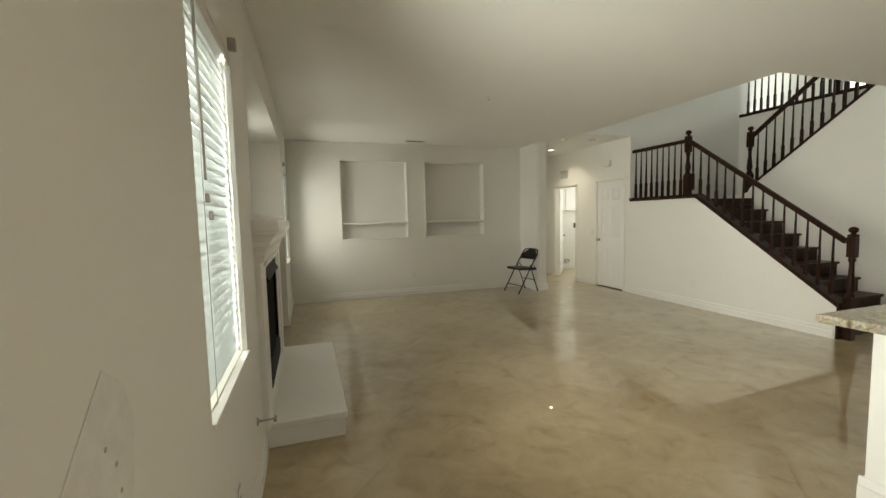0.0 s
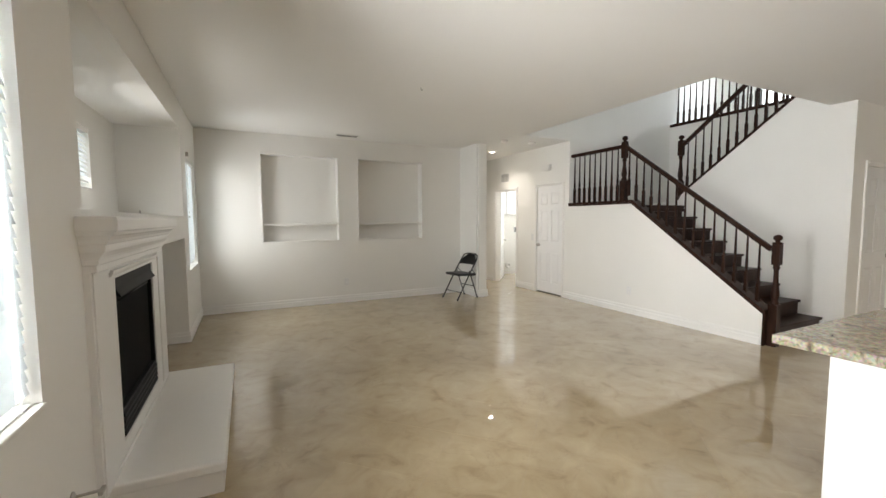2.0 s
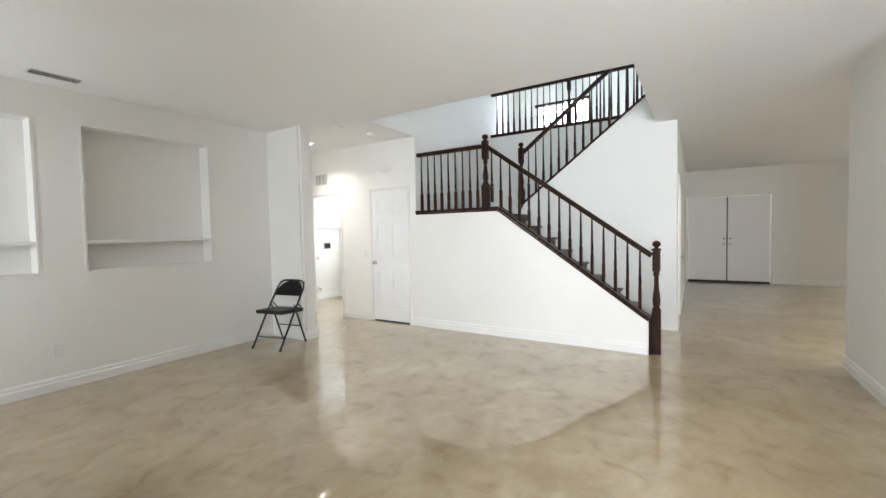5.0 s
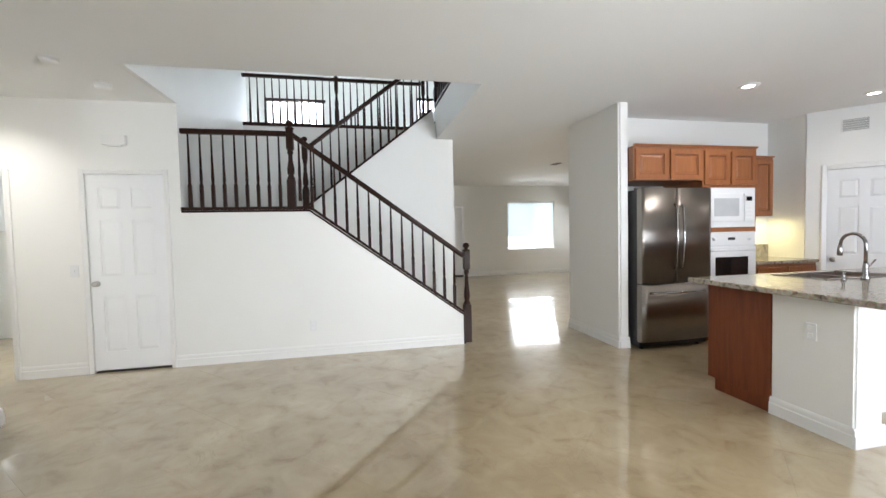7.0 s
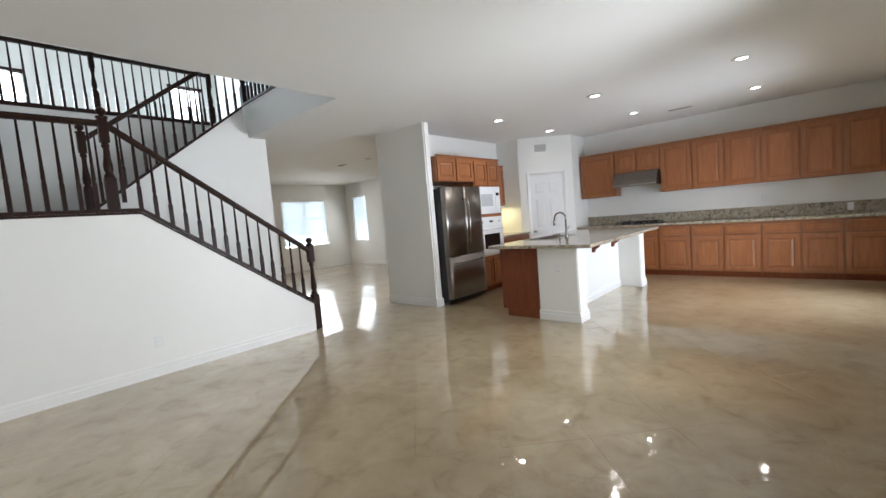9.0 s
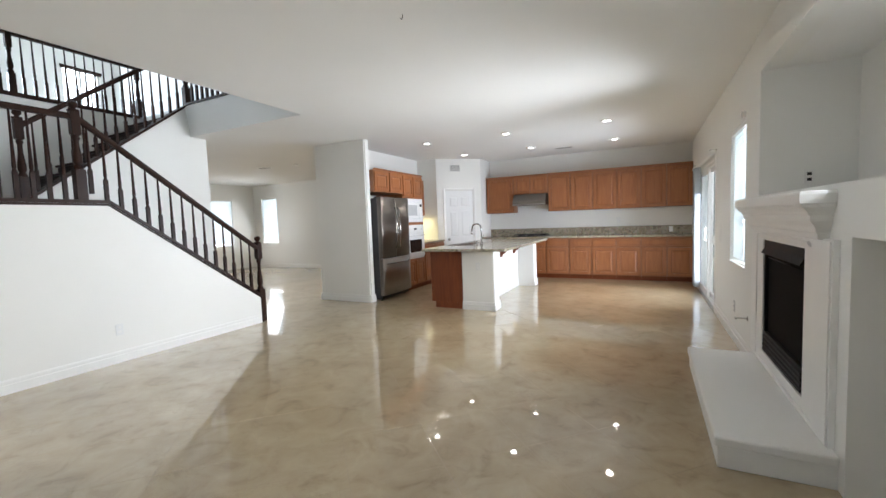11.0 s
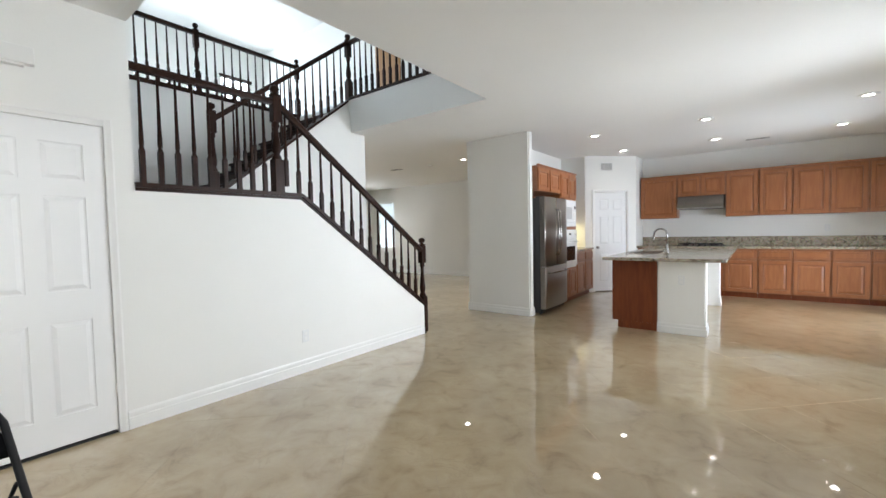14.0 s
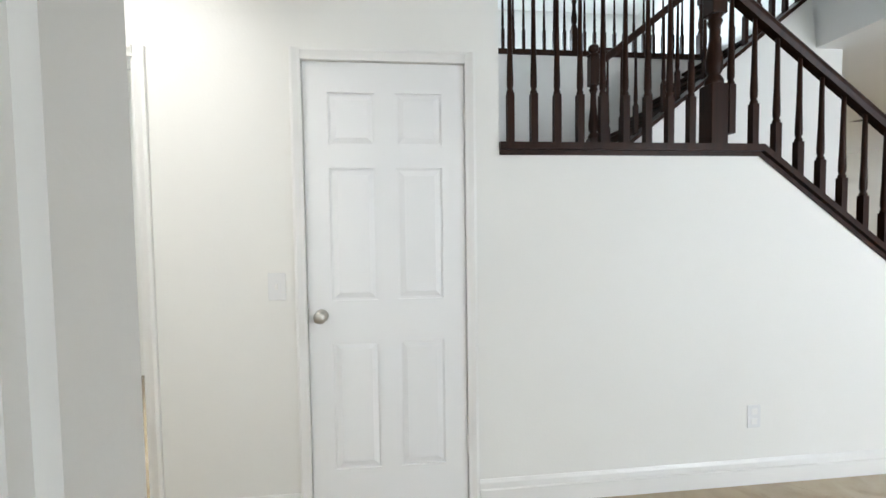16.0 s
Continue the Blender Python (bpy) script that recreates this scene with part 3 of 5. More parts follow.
casing("trim_door_2", 0.79, 2.03, FACE_W(HALL, 8.26), "white moulded casing round the laundry doorway", cw=0.046)
bm = bmesh.new()
box(bm, HALL + 0.001, HALL + 0.119, 8.245, 8.2595, 0, 2.03)
box(bm, HALL + 0.001, HALL + 0.119, 7.4705, 7.485, 0, 2.03)
setting("trim_jamb_2", bm, TRIM, "white door jamb of the laundry doorway", "door trim")
six_panel_door("door_2", 0.75, 2.02, pose(HALL + 0.125, 8.235, 0.01, 0, 0, 50), "white six-panel laundry door standing open", knob_at=1)
# pantry door
pn = PA + pdir * (plen / 2 - 0.33)
six_panel_door("door_3", 0.66, 2.03, pose(pn.x, pn.y, 0.01, 0, 0, pang) @ pose(0, 0.012, 0), "white six-panel pantry door, shut", knob_at=-1)
casing("trim_door_3", 0.66, 2.04, pose(pn.x, pn.y, 0, 0, 0, pang), "white moulded casing round the pantry door")
# entry closet door
six_panel_door("door_4", 0.80, 2.03, FACE_S(7.145, 2.672, 0.01), "white six-panel closet door, shut, in the entry", knob_at=1)
casing("trim_door_4", 0.81, 2.04, FACE_S(7.14, 2.66), "white moulded casing round the entry closet door")
# double front doors
for k, (y1, kn) in enumerate(((2.615, 1), (1.78, -1))):
    d = thing("front_door", FACE_W(FRONT + 0.03, y1, 0.02), "flat white front door leaf, shut, with brass lock", "door", "double front doors", kind="structure")
    part("leaf", boxed(0.004, 0.826, 0, 0.045, 0.02, 2.08, bevel=0.004), DOORP, d)
    kx = 0.77 if kn > 0 else 0.06
    for z in (0.93, 1.07):
        part("knob", lathe(bmesh.new(), [(0.0, 0.0), (0.03, 0.0), (0.03, 0.008), (0.012, 0.012), (0.026, 0.035), (0.026, 0.05), (0.0, 0.06)], 12), NICKEL, d, "", pose(kx, 0, z, 90, 0, 0))
setting("trim_front_astragal", boxed(FRONT + 0.022, FRONT + 0.04, 1.772, 1.796, 0.02, 2.10), BLACKM, "dark strip between the front doors", "door trim")
setting("threshold_2", boxed(FRONT + 0.002, FRONT + 0.09, 0.95, 2.61, 0.0, 0.045), RUBBER, "dark threshold below the front doors", "threshold")
casing("trim_front_door", 1.68, 2.11, FACE_W(FRONT, 2.62), "white casing round the front doors")

# ---- baseboards: length along local x, face towards -y ----


def baseboard(x0, y0, x1, y1, h=0.125, t=0.016):
    """Runs from one point to another; the room lies to the right of that way."""
    dx, dy = x1 - x0, y1 - y0
    ln = math.hypot(dx, dy)
    bm = prism(bmesh.new(), [(0, 0), (-t, 0), (-t, h * 0.62), (-t * 0.6, h * 0.66), (-t * 0.6, h * 0.88), (-t * 0.25, h), (0, h)], 0, ln, "x")
    ob = setting("baseboard", bm, TRIM, "white moulded baseboard along the wall", "baseboard")
    ob.matrix_basis = pose(x0, y0, 0, 0, 0, math.degrees(math.atan2(dy, dx)))


baseboard(WEST, NORTH, 4.13, NORTH)
baseboard(4.13, NORTH - 0.02, 4.13, 6.785)
baseboard(4.13, 6.785, 4.345, 6.785)
baseboard(4.345, 6.785, 4.345, 9.2)
for a, b in ((7.422, 6.85), (6.035, 2.90)):
    baseboard(HALL, a, HALL, b)
baseboard(HALL, 9.2, HALL, 8.32)
baseboard(WEST, 0.36, WEST, 2.70)
baseboard(WEST, 5.95, WEST, NORTH)
baseboard(WEST, -2.2, WEST, -1.57)
baseboard(-0.88, 5.95, WEST, 5.95)
baseboard(5.90, 1.235, 4.78, 1.235)
baseboard(4.78, 1.235, 4.78, 1.11)
baseboard(6.78, 2.86, 6.78, 2.66)
baseboard(6.78, 2.66, 7.08, 2.66)
baseboard(8.01, 2.66, FRONT, 2.66)
baseboard(FRONT, 0.88, FRONT, -2.92)
baseboard(FRONT, -2.92, 5.9, -2.92)
baseboard(5.9, -2.92, 5.9, 1.11)
q = PA + pdir * (plen / 2 - 0.39)
baseboard(PA.x, PA.y, q.x, q.y)
q = PA + pdir * (plen / 2 + 0.39)
baseboard(q.x, q.y, PB.x, PB.y)
baseboard(HALL + 0.12, 9.2, 7.62, 9.2)

# niche shelves and trim
for a, b in NICHES:
    setting("niche_shelf", boxed(a + 0.001, b - 0.001, NORTH + 0.004, NORTH + 0.168, 1.335, 1.365, bevel=0.005), PAINT, "off-white plaster shelf inside a picture niche", "shelf")
    bm = bmesh.new()
    e = 0.022
    for x0, x1, z0, z1 in ((a - e, a, 1.08 - e, 2.455 + e), (b, b + e, 1.08 - e, 2.455 + e), (a, b, 1.08 - e, 1.08), (a, b, 2.455, 2.455 + e)):
        box(bm, x0, x1, NORTH - 0.008, NORTH + 0.002, z0, z1)
    setting("trim_niche", bm, PAINT, "raised off-white edge round a picture niche", "trim")

# ---- staircase ----
RISE, RUN, Y0S = 0.18056, 0.23, 2.885
stair = thing("staircase", pose(HALL + 0.12, Y0S, 0), "dark-stained wooden staircase with a turn at the landing", "staircase")
SX0, SX1 = 0.001, 6.78 - HALL - 0.121
for k in range(9):
    z = RISE * (k + 1)
    y = RUN * k
    part("riser", boxed(SX0, SX1, y, y + 0.02, RISE * k + 0.001, z - 0.032), STAIRW, stair)
    if k < 8:
        part("tread", boxed(SX0, SX1, y - 0.03, y + RUN + 0.018, z - 0.032, z, bevel=0.008), STAIRW, stair)
part("landing", boxed(SX0, VX1 - HALL - 0.121, 8 * RUN - 0.03, VY1 - Y0S - 0.002, 9 * RISE - 0.10, 9 * RISE, bevel=0.006), STAIRW, stair)
UX0, UX1 = 6.902 - HALL - 0.12, VX1 - HALL - 0.121
for k in range(9):
    z = RISE * (9 + k + 1)
    y = 4.72 - Y0S - RUN * k
    part("riser", boxed(UX0, UX1, y - 0.02, y, RISE * (9 + k) + 0.001, z - 0.032), STAIRW, stair)
    if k < 8:
        part("tread", boxed(UX0, UX1, y - RUN - 0.018, y + 0.03, z - 0.032, z, bevel=0.008), STAIRW, stair)
bm = prism(bmesh.new(), [(4.70, 1.50), (2.90, 2.95), (2.90, 2.78), (4.70, 1.33)], 6.901, VX1 - 0.001, "x")
setting("stair_soffit", bm, PAINT, "off-white underside of the upper flight", "soffit")


def sloped_bar(bm, x0, x1, pts, depth):
    """A bar over a line of (y, z) points, with depth below it."""
    top = list(pts)
    prism(bm, top + [(y, z - depth) for y, z in reversed(top)], x0, x1, "x")
    return bm


def rounded_rail(bm, p0, p1, w=0.062, h=0.055):
    """A moulded handrail between two points."""
    p0, p1 = Vector(p0), Vector(p1)
    d = (p1 - p0).normalized()
    side = d.cross(Vector((0, 0, 1))).normalized()
    up = side.cross(d)
    prof = [(-0.5, -0.1), (-0.36, -0.5), (0.36, -0.5), (0.5, -0.1), (0.5, 0.2), (0.34, 0.46), (0.12, 0.5), (-0.12, 0.5), (-0.34, 0.46), (-0.5, 0.2)]
    rings = [[bm.verts.new(p + side * (a * w) + up * (b * h)) for a, b in prof] for p in (p0, p1)]
    n = len(prof)
    for k in range(n):
        bm.faces.new((rings[0][k], rings[0][(k + 1) % n], rings[1][(k + 1) % n], rings[1][k]))
    bm.faces.new(rings[0][::-1]), bm.faces.new(rings[1])
    bmesh.ops.recalc_face_normals(bm, faces=bm.faces)
    return bm


def baluster_mesh(length):
    bm = bmesh.new()
    box(bm, -0.0165, 0.0165, -0.0165, 0.0165, 0, 0.24)
    lathe(bm, [(0.0165, 0.235), (0.0175, 0.25), (0.012, 0.262), (0.016, 0.275), (0.0165, 0.30), (0.013, 0.42), (0.0105, 0.6), (0.0085, length)], 8)
    me = bpy.data.meshes.new("baluster")
    bm.normal_update()
    bm.to_mesh(me)
    bm.free()
    me.materials.append(STAIRW)
    return me


def newel(parent, x, y, z0, height, block=0.45, w=0.088):
    bm = bmesh.new()
    h = w / 2
    box(bm, -h, h, -h, h, 0, block, bevel=0.004)
    t0, t1 = block, height - 0.33
    lathe(bm, [(h * 0.95, t0 - 0.01), (h * 0.98, t0 + 0.02), (h * 0.6, t0 + 0.05), (h * 0.85, t0 + 0.07), (h * 0.9, t0 + 0.12), (h * 0.55, (t0 + t1) / 2 + 0.05), (h * 0.5, t1 - 0.06), (h * 0.8, t1 - 0.03), (h * 0.6, t1 - 0.015), (h * 0.9, t1 + 0.01)], 12)
    box(bm, -h * 0.86, h * 0.86, -h * 0.86, h * 0.86, t1, height - 0.105, bevel=0.006)
    lathe(bm, [(h * 0.9, height - 0.108), (h * 1.12, height - 0.10), (h * 1.1, height - 0.088), (h * 0.45, height - 0.078), (h * 0.5, height - 0.068), (h * 0.85, height - 0.055), (h * 0.98, height - 0.038), (h * 0.85, height - 0.016), (h * 0.4, height - 0.003), (0.002, height)], 12)
    return part("newel", bm, STAIRW, parent, "", Matrix.Translation((x, y, z0)))


def railing(name, m, label):
    return thing(name, m, label, "stair railing")


KX = HALL + 0.06
rail1 = railing("stair_railing", Matrix.Identity(4), "dark-stained turned-baluster railing on the knee wall")
KS = (CAP - 0.385) / (4.64 - 2.885)
# cap along the knee wall
bm = sloped_bar(bmesh.new(), HALL - 0.022, HALL + 0.142, [(2.86, 0.385 + 0.03 - 0.025 * KS), (4.625, CAP + 0.028), (VY1 - 0.002, CAP + 0.028)], 0.034)
part("cap", bm, STAIRW, rail1)
bm = sloped_bar(bmesh.new(), HALL - 0.010, HALL - 0.001, [(2.886, 0.385 - 0.006), (4.638, CAP - 0.007), (VY1 - 0.002, CAP - 0.007)], 0.022)
part("cap_moulding", bm, STAIRW, rail1)
part("end_board", boxed(HALL - 0.008, HALL + 0.128, 2.862, 2.883, 0, 0.40), STAIRW, rail1)
newel(rail1, KX + 0.02, 2.815, 0.0, 1.235, 0.47)
newel(rail1, KX, 4.83, CAP + 0.028, 0.965, 0.30)
rl = [(2.86, 1.075), (4.80, 1.075 + 1.94 * KS)]
part("handrail", rounded_rail(bmesh.new(), (KX, rl[0][0], rl[0][1]), (KX, rl[1][0], rl[1][1])), STAIRW, rail1)
part("handrail", rounded_rail(bmesh.new(), (KX, 4.86, 2.505), (KX, VY1 - 0.003, 2.505)), STAIRW, rail1)
B1 = baluster_mesh(0.68)
B2 = baluster_mesh(0.80)


def balusters(parent, mesh, pts):
    for p in pts:
        o = new("baluster", mesh)
        o.parent = parent
        o.matrix_basis = Matrix.Translation(p)


n1 = 15
balusters(rail1, B1, [(KX, y, 0.385 + 0.02 + (y - 2.885) * KS) for y in [2.975 + (4.74 - 2.975) * k / (n1 - 1) for k in range(n1)]])
balusters(rail1, B2, [(KX, 4.95 + (5.86 - 4.95) * k / 8, CAP + 0.028) for k in range(9)])

# upper flight railing on the spine wall
SXC = 6.84
rail2 = railing("upper_stair_railing", Matrix.Identity(4), "dark-stained turned-baluster railing of the upper flight")
bm = sloped_bar(bmesh.new(), 6.76, 6.92, [(4.80, 1.80), (2.96, 3.235)], 0.036)
part("cap", bm, STAIRW, rail2)
newel(rail2, SXC, 4.82, 9 * RISE, 1.15, 0.40)
newel(rail2, SXC, 2.88, UP, 0.96, 0.28)
S2 = (3.235 - 1.80) / (2.96 - 4.80)
part("handrail", rounded_rail(bmesh.new(), (SXC, 4.79, 2.61), (SXC, 2.91, 2.61 + S2 * (2.91 - 4.79))), STAIRW, rail2)
balusters(rail2, B2, [(SXC, y, 1.80 + S2 * (y - 4.80) - 0.01) for y in [4.70 - (4.70 - 3.02) * k / 14 for k in range(15)]])

# upper hall railings
rail3 = railing("hall_railing", Matrix.Identity(4), "dark-stained railing along the upper hall")
HX = VX1 + 0.05
part("base_rail", boxed(HX - 0.05, HX + 0.04, VY0 - 0.03, VY1 - 0.003, UP, UP + 0.035), STAIRW, rail3)
part("nosing", boxed(VX1 - 0.025, VX1 - 0.001, VY0 - 0.03, VY1 - 0.003, UP - 0.02, UP + 0.034), STAIRW, rail3)
newel(rail3, HX, 4.40, UP, 0.965, 0.30, 0.075)
newel(rail3, HX, 2.86, UP, 0.965, 0.30, 0.075)
part("handrail", rounded_rail(bmesh.new(), (HX, 2.90, 4.08), (HX, VY1 - 0.003, 4.08)), STAIRW, rail3)
balusters(rail3, B2, [(HX, y, UP + 0.03) for y in [2.98 + 0.118 * k for k in range(25)] if abs(y - 4.40) > 0.05])
rail4 = railing("hall_railing", Matrix.Identity(4), "dark-stained railing over the living room edge of the stairwell")
part("base_rail", boxed(VX0 + 0.002, 6.79, 2.85, 2.93, UP, UP + 0.035), STAIRW, rail4)
part("handrail", rounded_rail(bmesh.new(), (VX0 + 0.003, 2.88, 4.08), (6.80, 2.88, 4.08)), STAIRW, rail4)
balusters(rail4, B2, [(6.70 - 0.118 * k, 2.88, UP + 0.03) for k in range(19)])

# ---- windows and blinds ----


def window(n, axis, wall, out, a0, a1, z0, z1, label, slats=True, drop=1.0, tilt=76, depth=0.14):
    """A vinyl window in an opening. axis 'x': the wall lies across x at wall (room face), outdoors towards out (+1/-1)."""
    w, h = a1 - a0, z1 - z0
    if axis == "x":
        m = Matrix(((0, -1 if out < 0 else 1, 0, wall), (1, 0, 0, a0), (0, 0, 1, z0), (0, 0, 0, 1)))
    else:
        m = Matrix(((1, 0, 0, a0), (0, -1 if out < 0 else 1, 0, wall), (0, 0, 1, z0), (0, 0, 0, 1)))
    # local x along the wall, local y outwards, local z up
    ob = thing("window_%d" % n, None, label, "window", kind="structure")

    def put(bm):
        bm.transform(m)
        bmesh.ops.recalc_face_normals(bm, faces=bm.faces)
        return bm

    bm = slab(bmesh.new(), "y", depth - 0.055, depth - 0.005, 0.001, w - 0.001, 0.001, h - 0.001, [(0.045, w - 0.045, 0.045, h - 0.045)])
    part("window_frame", put(bm), VINYL, ob)
    part("window_rail", put(boxed(w / 2 - 0.018, w / 2 + 0.018, depth - 0.05, depth - 0.01, 0.046, h - 0.046)), VINYL, ob)
    for p0, p1 in ((0.046, w / 2 - 0.019), (w / 2 + 0.019, w - 0.046)):
        g = part("pane", put(boxed(p0, p1, depth - 0.034, depth - 0.028, 0.046, h - 0.046)), GLASS, ob)
        g.visible_shadow = False
    part("window_sill", put(boxed(0.002, w - 0.002, -0.012, depth - 0.056, 0.0015, 0.016, bevel=0.004)), TRIM, ob)
    # bright sky outside
    sky_card = tagged(mesh_ob("backdrop", put(boxed(-0.7, w + 0.7, depth + 0.6, depth + 0.61, -0.9, h + 0.9)), SKYGLOW), "bright hazy daylight outside a window", "sky", kind="structure")
    if slats:
        bl = thing("window_blind", None, "white horizontal slat blind lowered over the window", "blind", "window blinds")
        part("headrail", put(boxed(0.006, w - 0.006, 0.004, 0.055, h - 0.05, h - 0.004, bevel=0.003)), WHITEP, bl)
        low = h * (1 - drop) + 0.03
        count = int((h - 0.07 - low) / 0.043)
        first = None
        for k in range(count):
            z = h - 0.075 - 0.043 * k
            c, s = math.cos(radians(tilt)) * 0.026, math.sin(radians(tilt)) * 0.026
            bm = bmesh.new()
            pts = [(-c, -s), (0, 0.003), (c, s)]
            vs = [[bm.verts.new((x, 0.034 + a, z + b)) for a, b in pts] for x in (0.008, w - 0.008)]
            for i in range(2):
                bm.faces.new((vs[0][i], vs[0][i + 1], vs[1][i + 1], vs[1][i]))
            ext = bmesh.ops.extrude_face_region(bm, geom=bm.faces[:])
            bmesh.ops.translate(bm, verts=[v for v in ext["geom"] if isinstance(v, bmesh.types.BMVert)], vec=(0, 0.0015, 0.0015))
            part("slat", put(bm), SLAT, bl)
        part("bottom_rail", put(boxed(0.008, w - 0.008, 0.02, 0.05, low - 0.025, low - 0.008, bevel=0.003)), WHITEP, bl)
        for x in (0.12, w - 0.12):
            part("cord", put(tube(bmesh.new(), [(x, 0.006, h - 0.05), (x, 0.006, low)], 0.0012, 5)), WHITEP, bl)
        part("tilt_wand", put(tube(bmesh.new(), [(0.07, -0.008, h - 0.06), (0.075, -0.012, h * 0.55)], 0.004, 6)), WHITEP, bl)
        for x, z in ((0.10, h * 0.50), (0.14, h * 0.46)):
            part("cord_tassel", put(boxed(x - 0.008, x + 0.008, -0.016, -0.002, z, z + 0.03, bevel=0.004)), WHITEP, bl)
    return ob


window(1, "x", WEST, -1, 1.43, 2.20, 0.80, 2.20, "white vinyl kitchen window with blinds")
window(2, "x", WEST, -1, 6.32, 7.24, 0.80, 2.22, "white vinyl window beside the niches with blinds")
window(3, "x", -0.88, -1, 4.34, 5.14, 1.70, 2.25, "small white window over the mantel with blinds", tilt=48, drop=0.90)
window(4, "x", FRONT, 1, -2.08, -0.51, 0.77, 2.28, "white front window with blinds")
window(5, "y", -2.92, -1, 11.63, 12.38, 0.80, 2.34, "white dining room window with blinds")
window(6, "x", 11.9, 1, 4.83, 6.28, 3.95, 4.86, "upper hall window with a dark blind rail", slats=False, depth=0.10)
window(7, "x", 11.9, 1, 1.68, 2.40, 3.95, 5.05, "upper hall window with a dark blind rail", slats=False, depth=0.10)
window(8, "x", 7.62, 1, 7.55, 8.45, 1.05, 2.15, "white laundry window", slats=False, depth=0.12)
for a, b, z in ((4.81, 6.30, 4.86), (1.66, 2.42, 5.03)):
    bl = thing("window_blind", pose(11.86, a, z), "dark brown blind pulled up under its head rail", "blind")
    part("headrail", boxed(0, 0.035, 0, b - a, -0.03, 0.02, bevel=0.004), STAIRW, bl)
    for k in range(2):
        part("slat", boxed(0.004, 0.03, 0.01, b - a - 0.01, -0.045 - 0.014 * k, -0.038 - 0.014 * k), STAIRW, bl)
# brackets that stick out over the blinds
for y in (2.17, 6.36):
    br = thing("blind_bracket", pose(WEST, y, 2.235), "small brown blind bracket on the wall", "bracket", "blind brackets")
    part("plate", boxed(0.0005, 0.035, -0.016, 0.016, -0.025, 0.028, bevel=0.004), NICKEL, br)

# ---- sliding glass door ----
sd = thing("sliding_door", pose(WEST - 0.10, -1.53, 0), "white vinyl sliding glass door, shut, beside the kitchen", "sliding door", kind="structure")
SW, SH = 1.85, 2.05
part("door_frame", slab(bmesh.new(), "x", 0.0, 0.09, 0.001, SW - 0.001, 0.001, SH - 0.001, [(0.035, SW - 0.035, 0.03, SH - 0.04)]), VINYL, sd)
for y0, y1, x0 in ((0.036, 0.97, 0.05), (0.90, SW - 0.036, 0.01)):
    st = part("stile", slab(bmesh.new(), "x", x0, x0 + 0.035, y0, y1, 0.031, SH - 0.041, [(y0 + 0.06, y1 - 0.06, 0.11, SH - 0.11)]), VINYL, sd)
    g = part("pane", boxed(x0 + 0.014, x0 + 0.020, y0 + 0.06, y1 - 0.06, 0.11, SH - 0.11), GLASS, sd)
    g.visible_shadow = False
hd = bmesh.new()
tube(hd, [(0.086, 0.945, 0.90), (0.125, 0.945, 0.92), (0.125, 0.945, 1.10), (0.086, 0.945, 1.12)], 0.012, 8)
part("handle", hd, WHITEE, sd, "white pull handle")
part("latch", boxed(0.0865, 0.125, SW - 0.075, SW - 0.045, 0.90, 1.02, bevel=0.006), WHITEE, sd, "white latch")
part("screen_track", boxed(0.091, 0.12, 0.03, SW - 0.03, 0.0015, 0.012), NICKEL, sd)
tagged(mesh_ob("backdrop", boxed(-1.4, -1.39, -22.0, 1.15, -0.14, 5.4), PATIO), "bright hazy daylight outside the sliding door", "sky", kind="structure")
casing("trim_slider", 1.85, 2.05, FACE_E(WEST, -1.53), "white casing round the sliding door", cw=0.04, t=0.008)
vb = thing("vertical_blind", pose(WEST, -1.62, 0), "grey vertical blind drawn open beside the sliding door", "blind")
part("headrail", boxed(0.03, 0.075, -0.35, 2.15, 2.10, 2.145, bevel=0.004), WHITEP, vb)
for y in (0.0, 2.02):
    part("bracket", boxed(0.0005, 0.09, y, y + 0.03, 2.146, 2.165), NICKEL, vb)
for k in range(11):
    part("vane", boxed(-0.044, 0.044, -0.0012, 0.0012, 0.06, 2.098), GREYBLIND, vb, "", pose(0.054, 0.02 + 0.03 * k, 0, 0, 0, 8 * math.sin(k * 2.1)))

# ---- fireplace ----
fp = thing("fireplace", pose(WEST, 0, 0), "white painted fireplace with a moulded mantel and black firebox", "fireplace")
bm = slab(bmesh.new(), "x", 0.0005, 0.026, 2.64, 4.31, 0.172, 1.20, [(3.00, 3.92, 0.27, 1.13)])
part("surround", bm, TRIM, fp)
bm = slab(bmesh.new(), "x", 0.0262, 0.033, 2.66, 4.29, 0.174, 1.19, [(2.83, 4.09, 0.20, 1.17)])
bmesh.ops.bevel(bm, geom=[e for e in bm.edges if e.calc_face_angle(0) > 1], offset=0.002, segments=1, affect="EDGES")
part("outer_frame", bm, TRIM, fp)
part("frieze_moulding", prism(bmesh.new(), [(0.0264, 1.145), (0.036, 1.150), (0.044, 1.165), (0.046, 1.178), (0.0264, 1.183)], 2.90, 4.02, "y"), TRIM, fp)


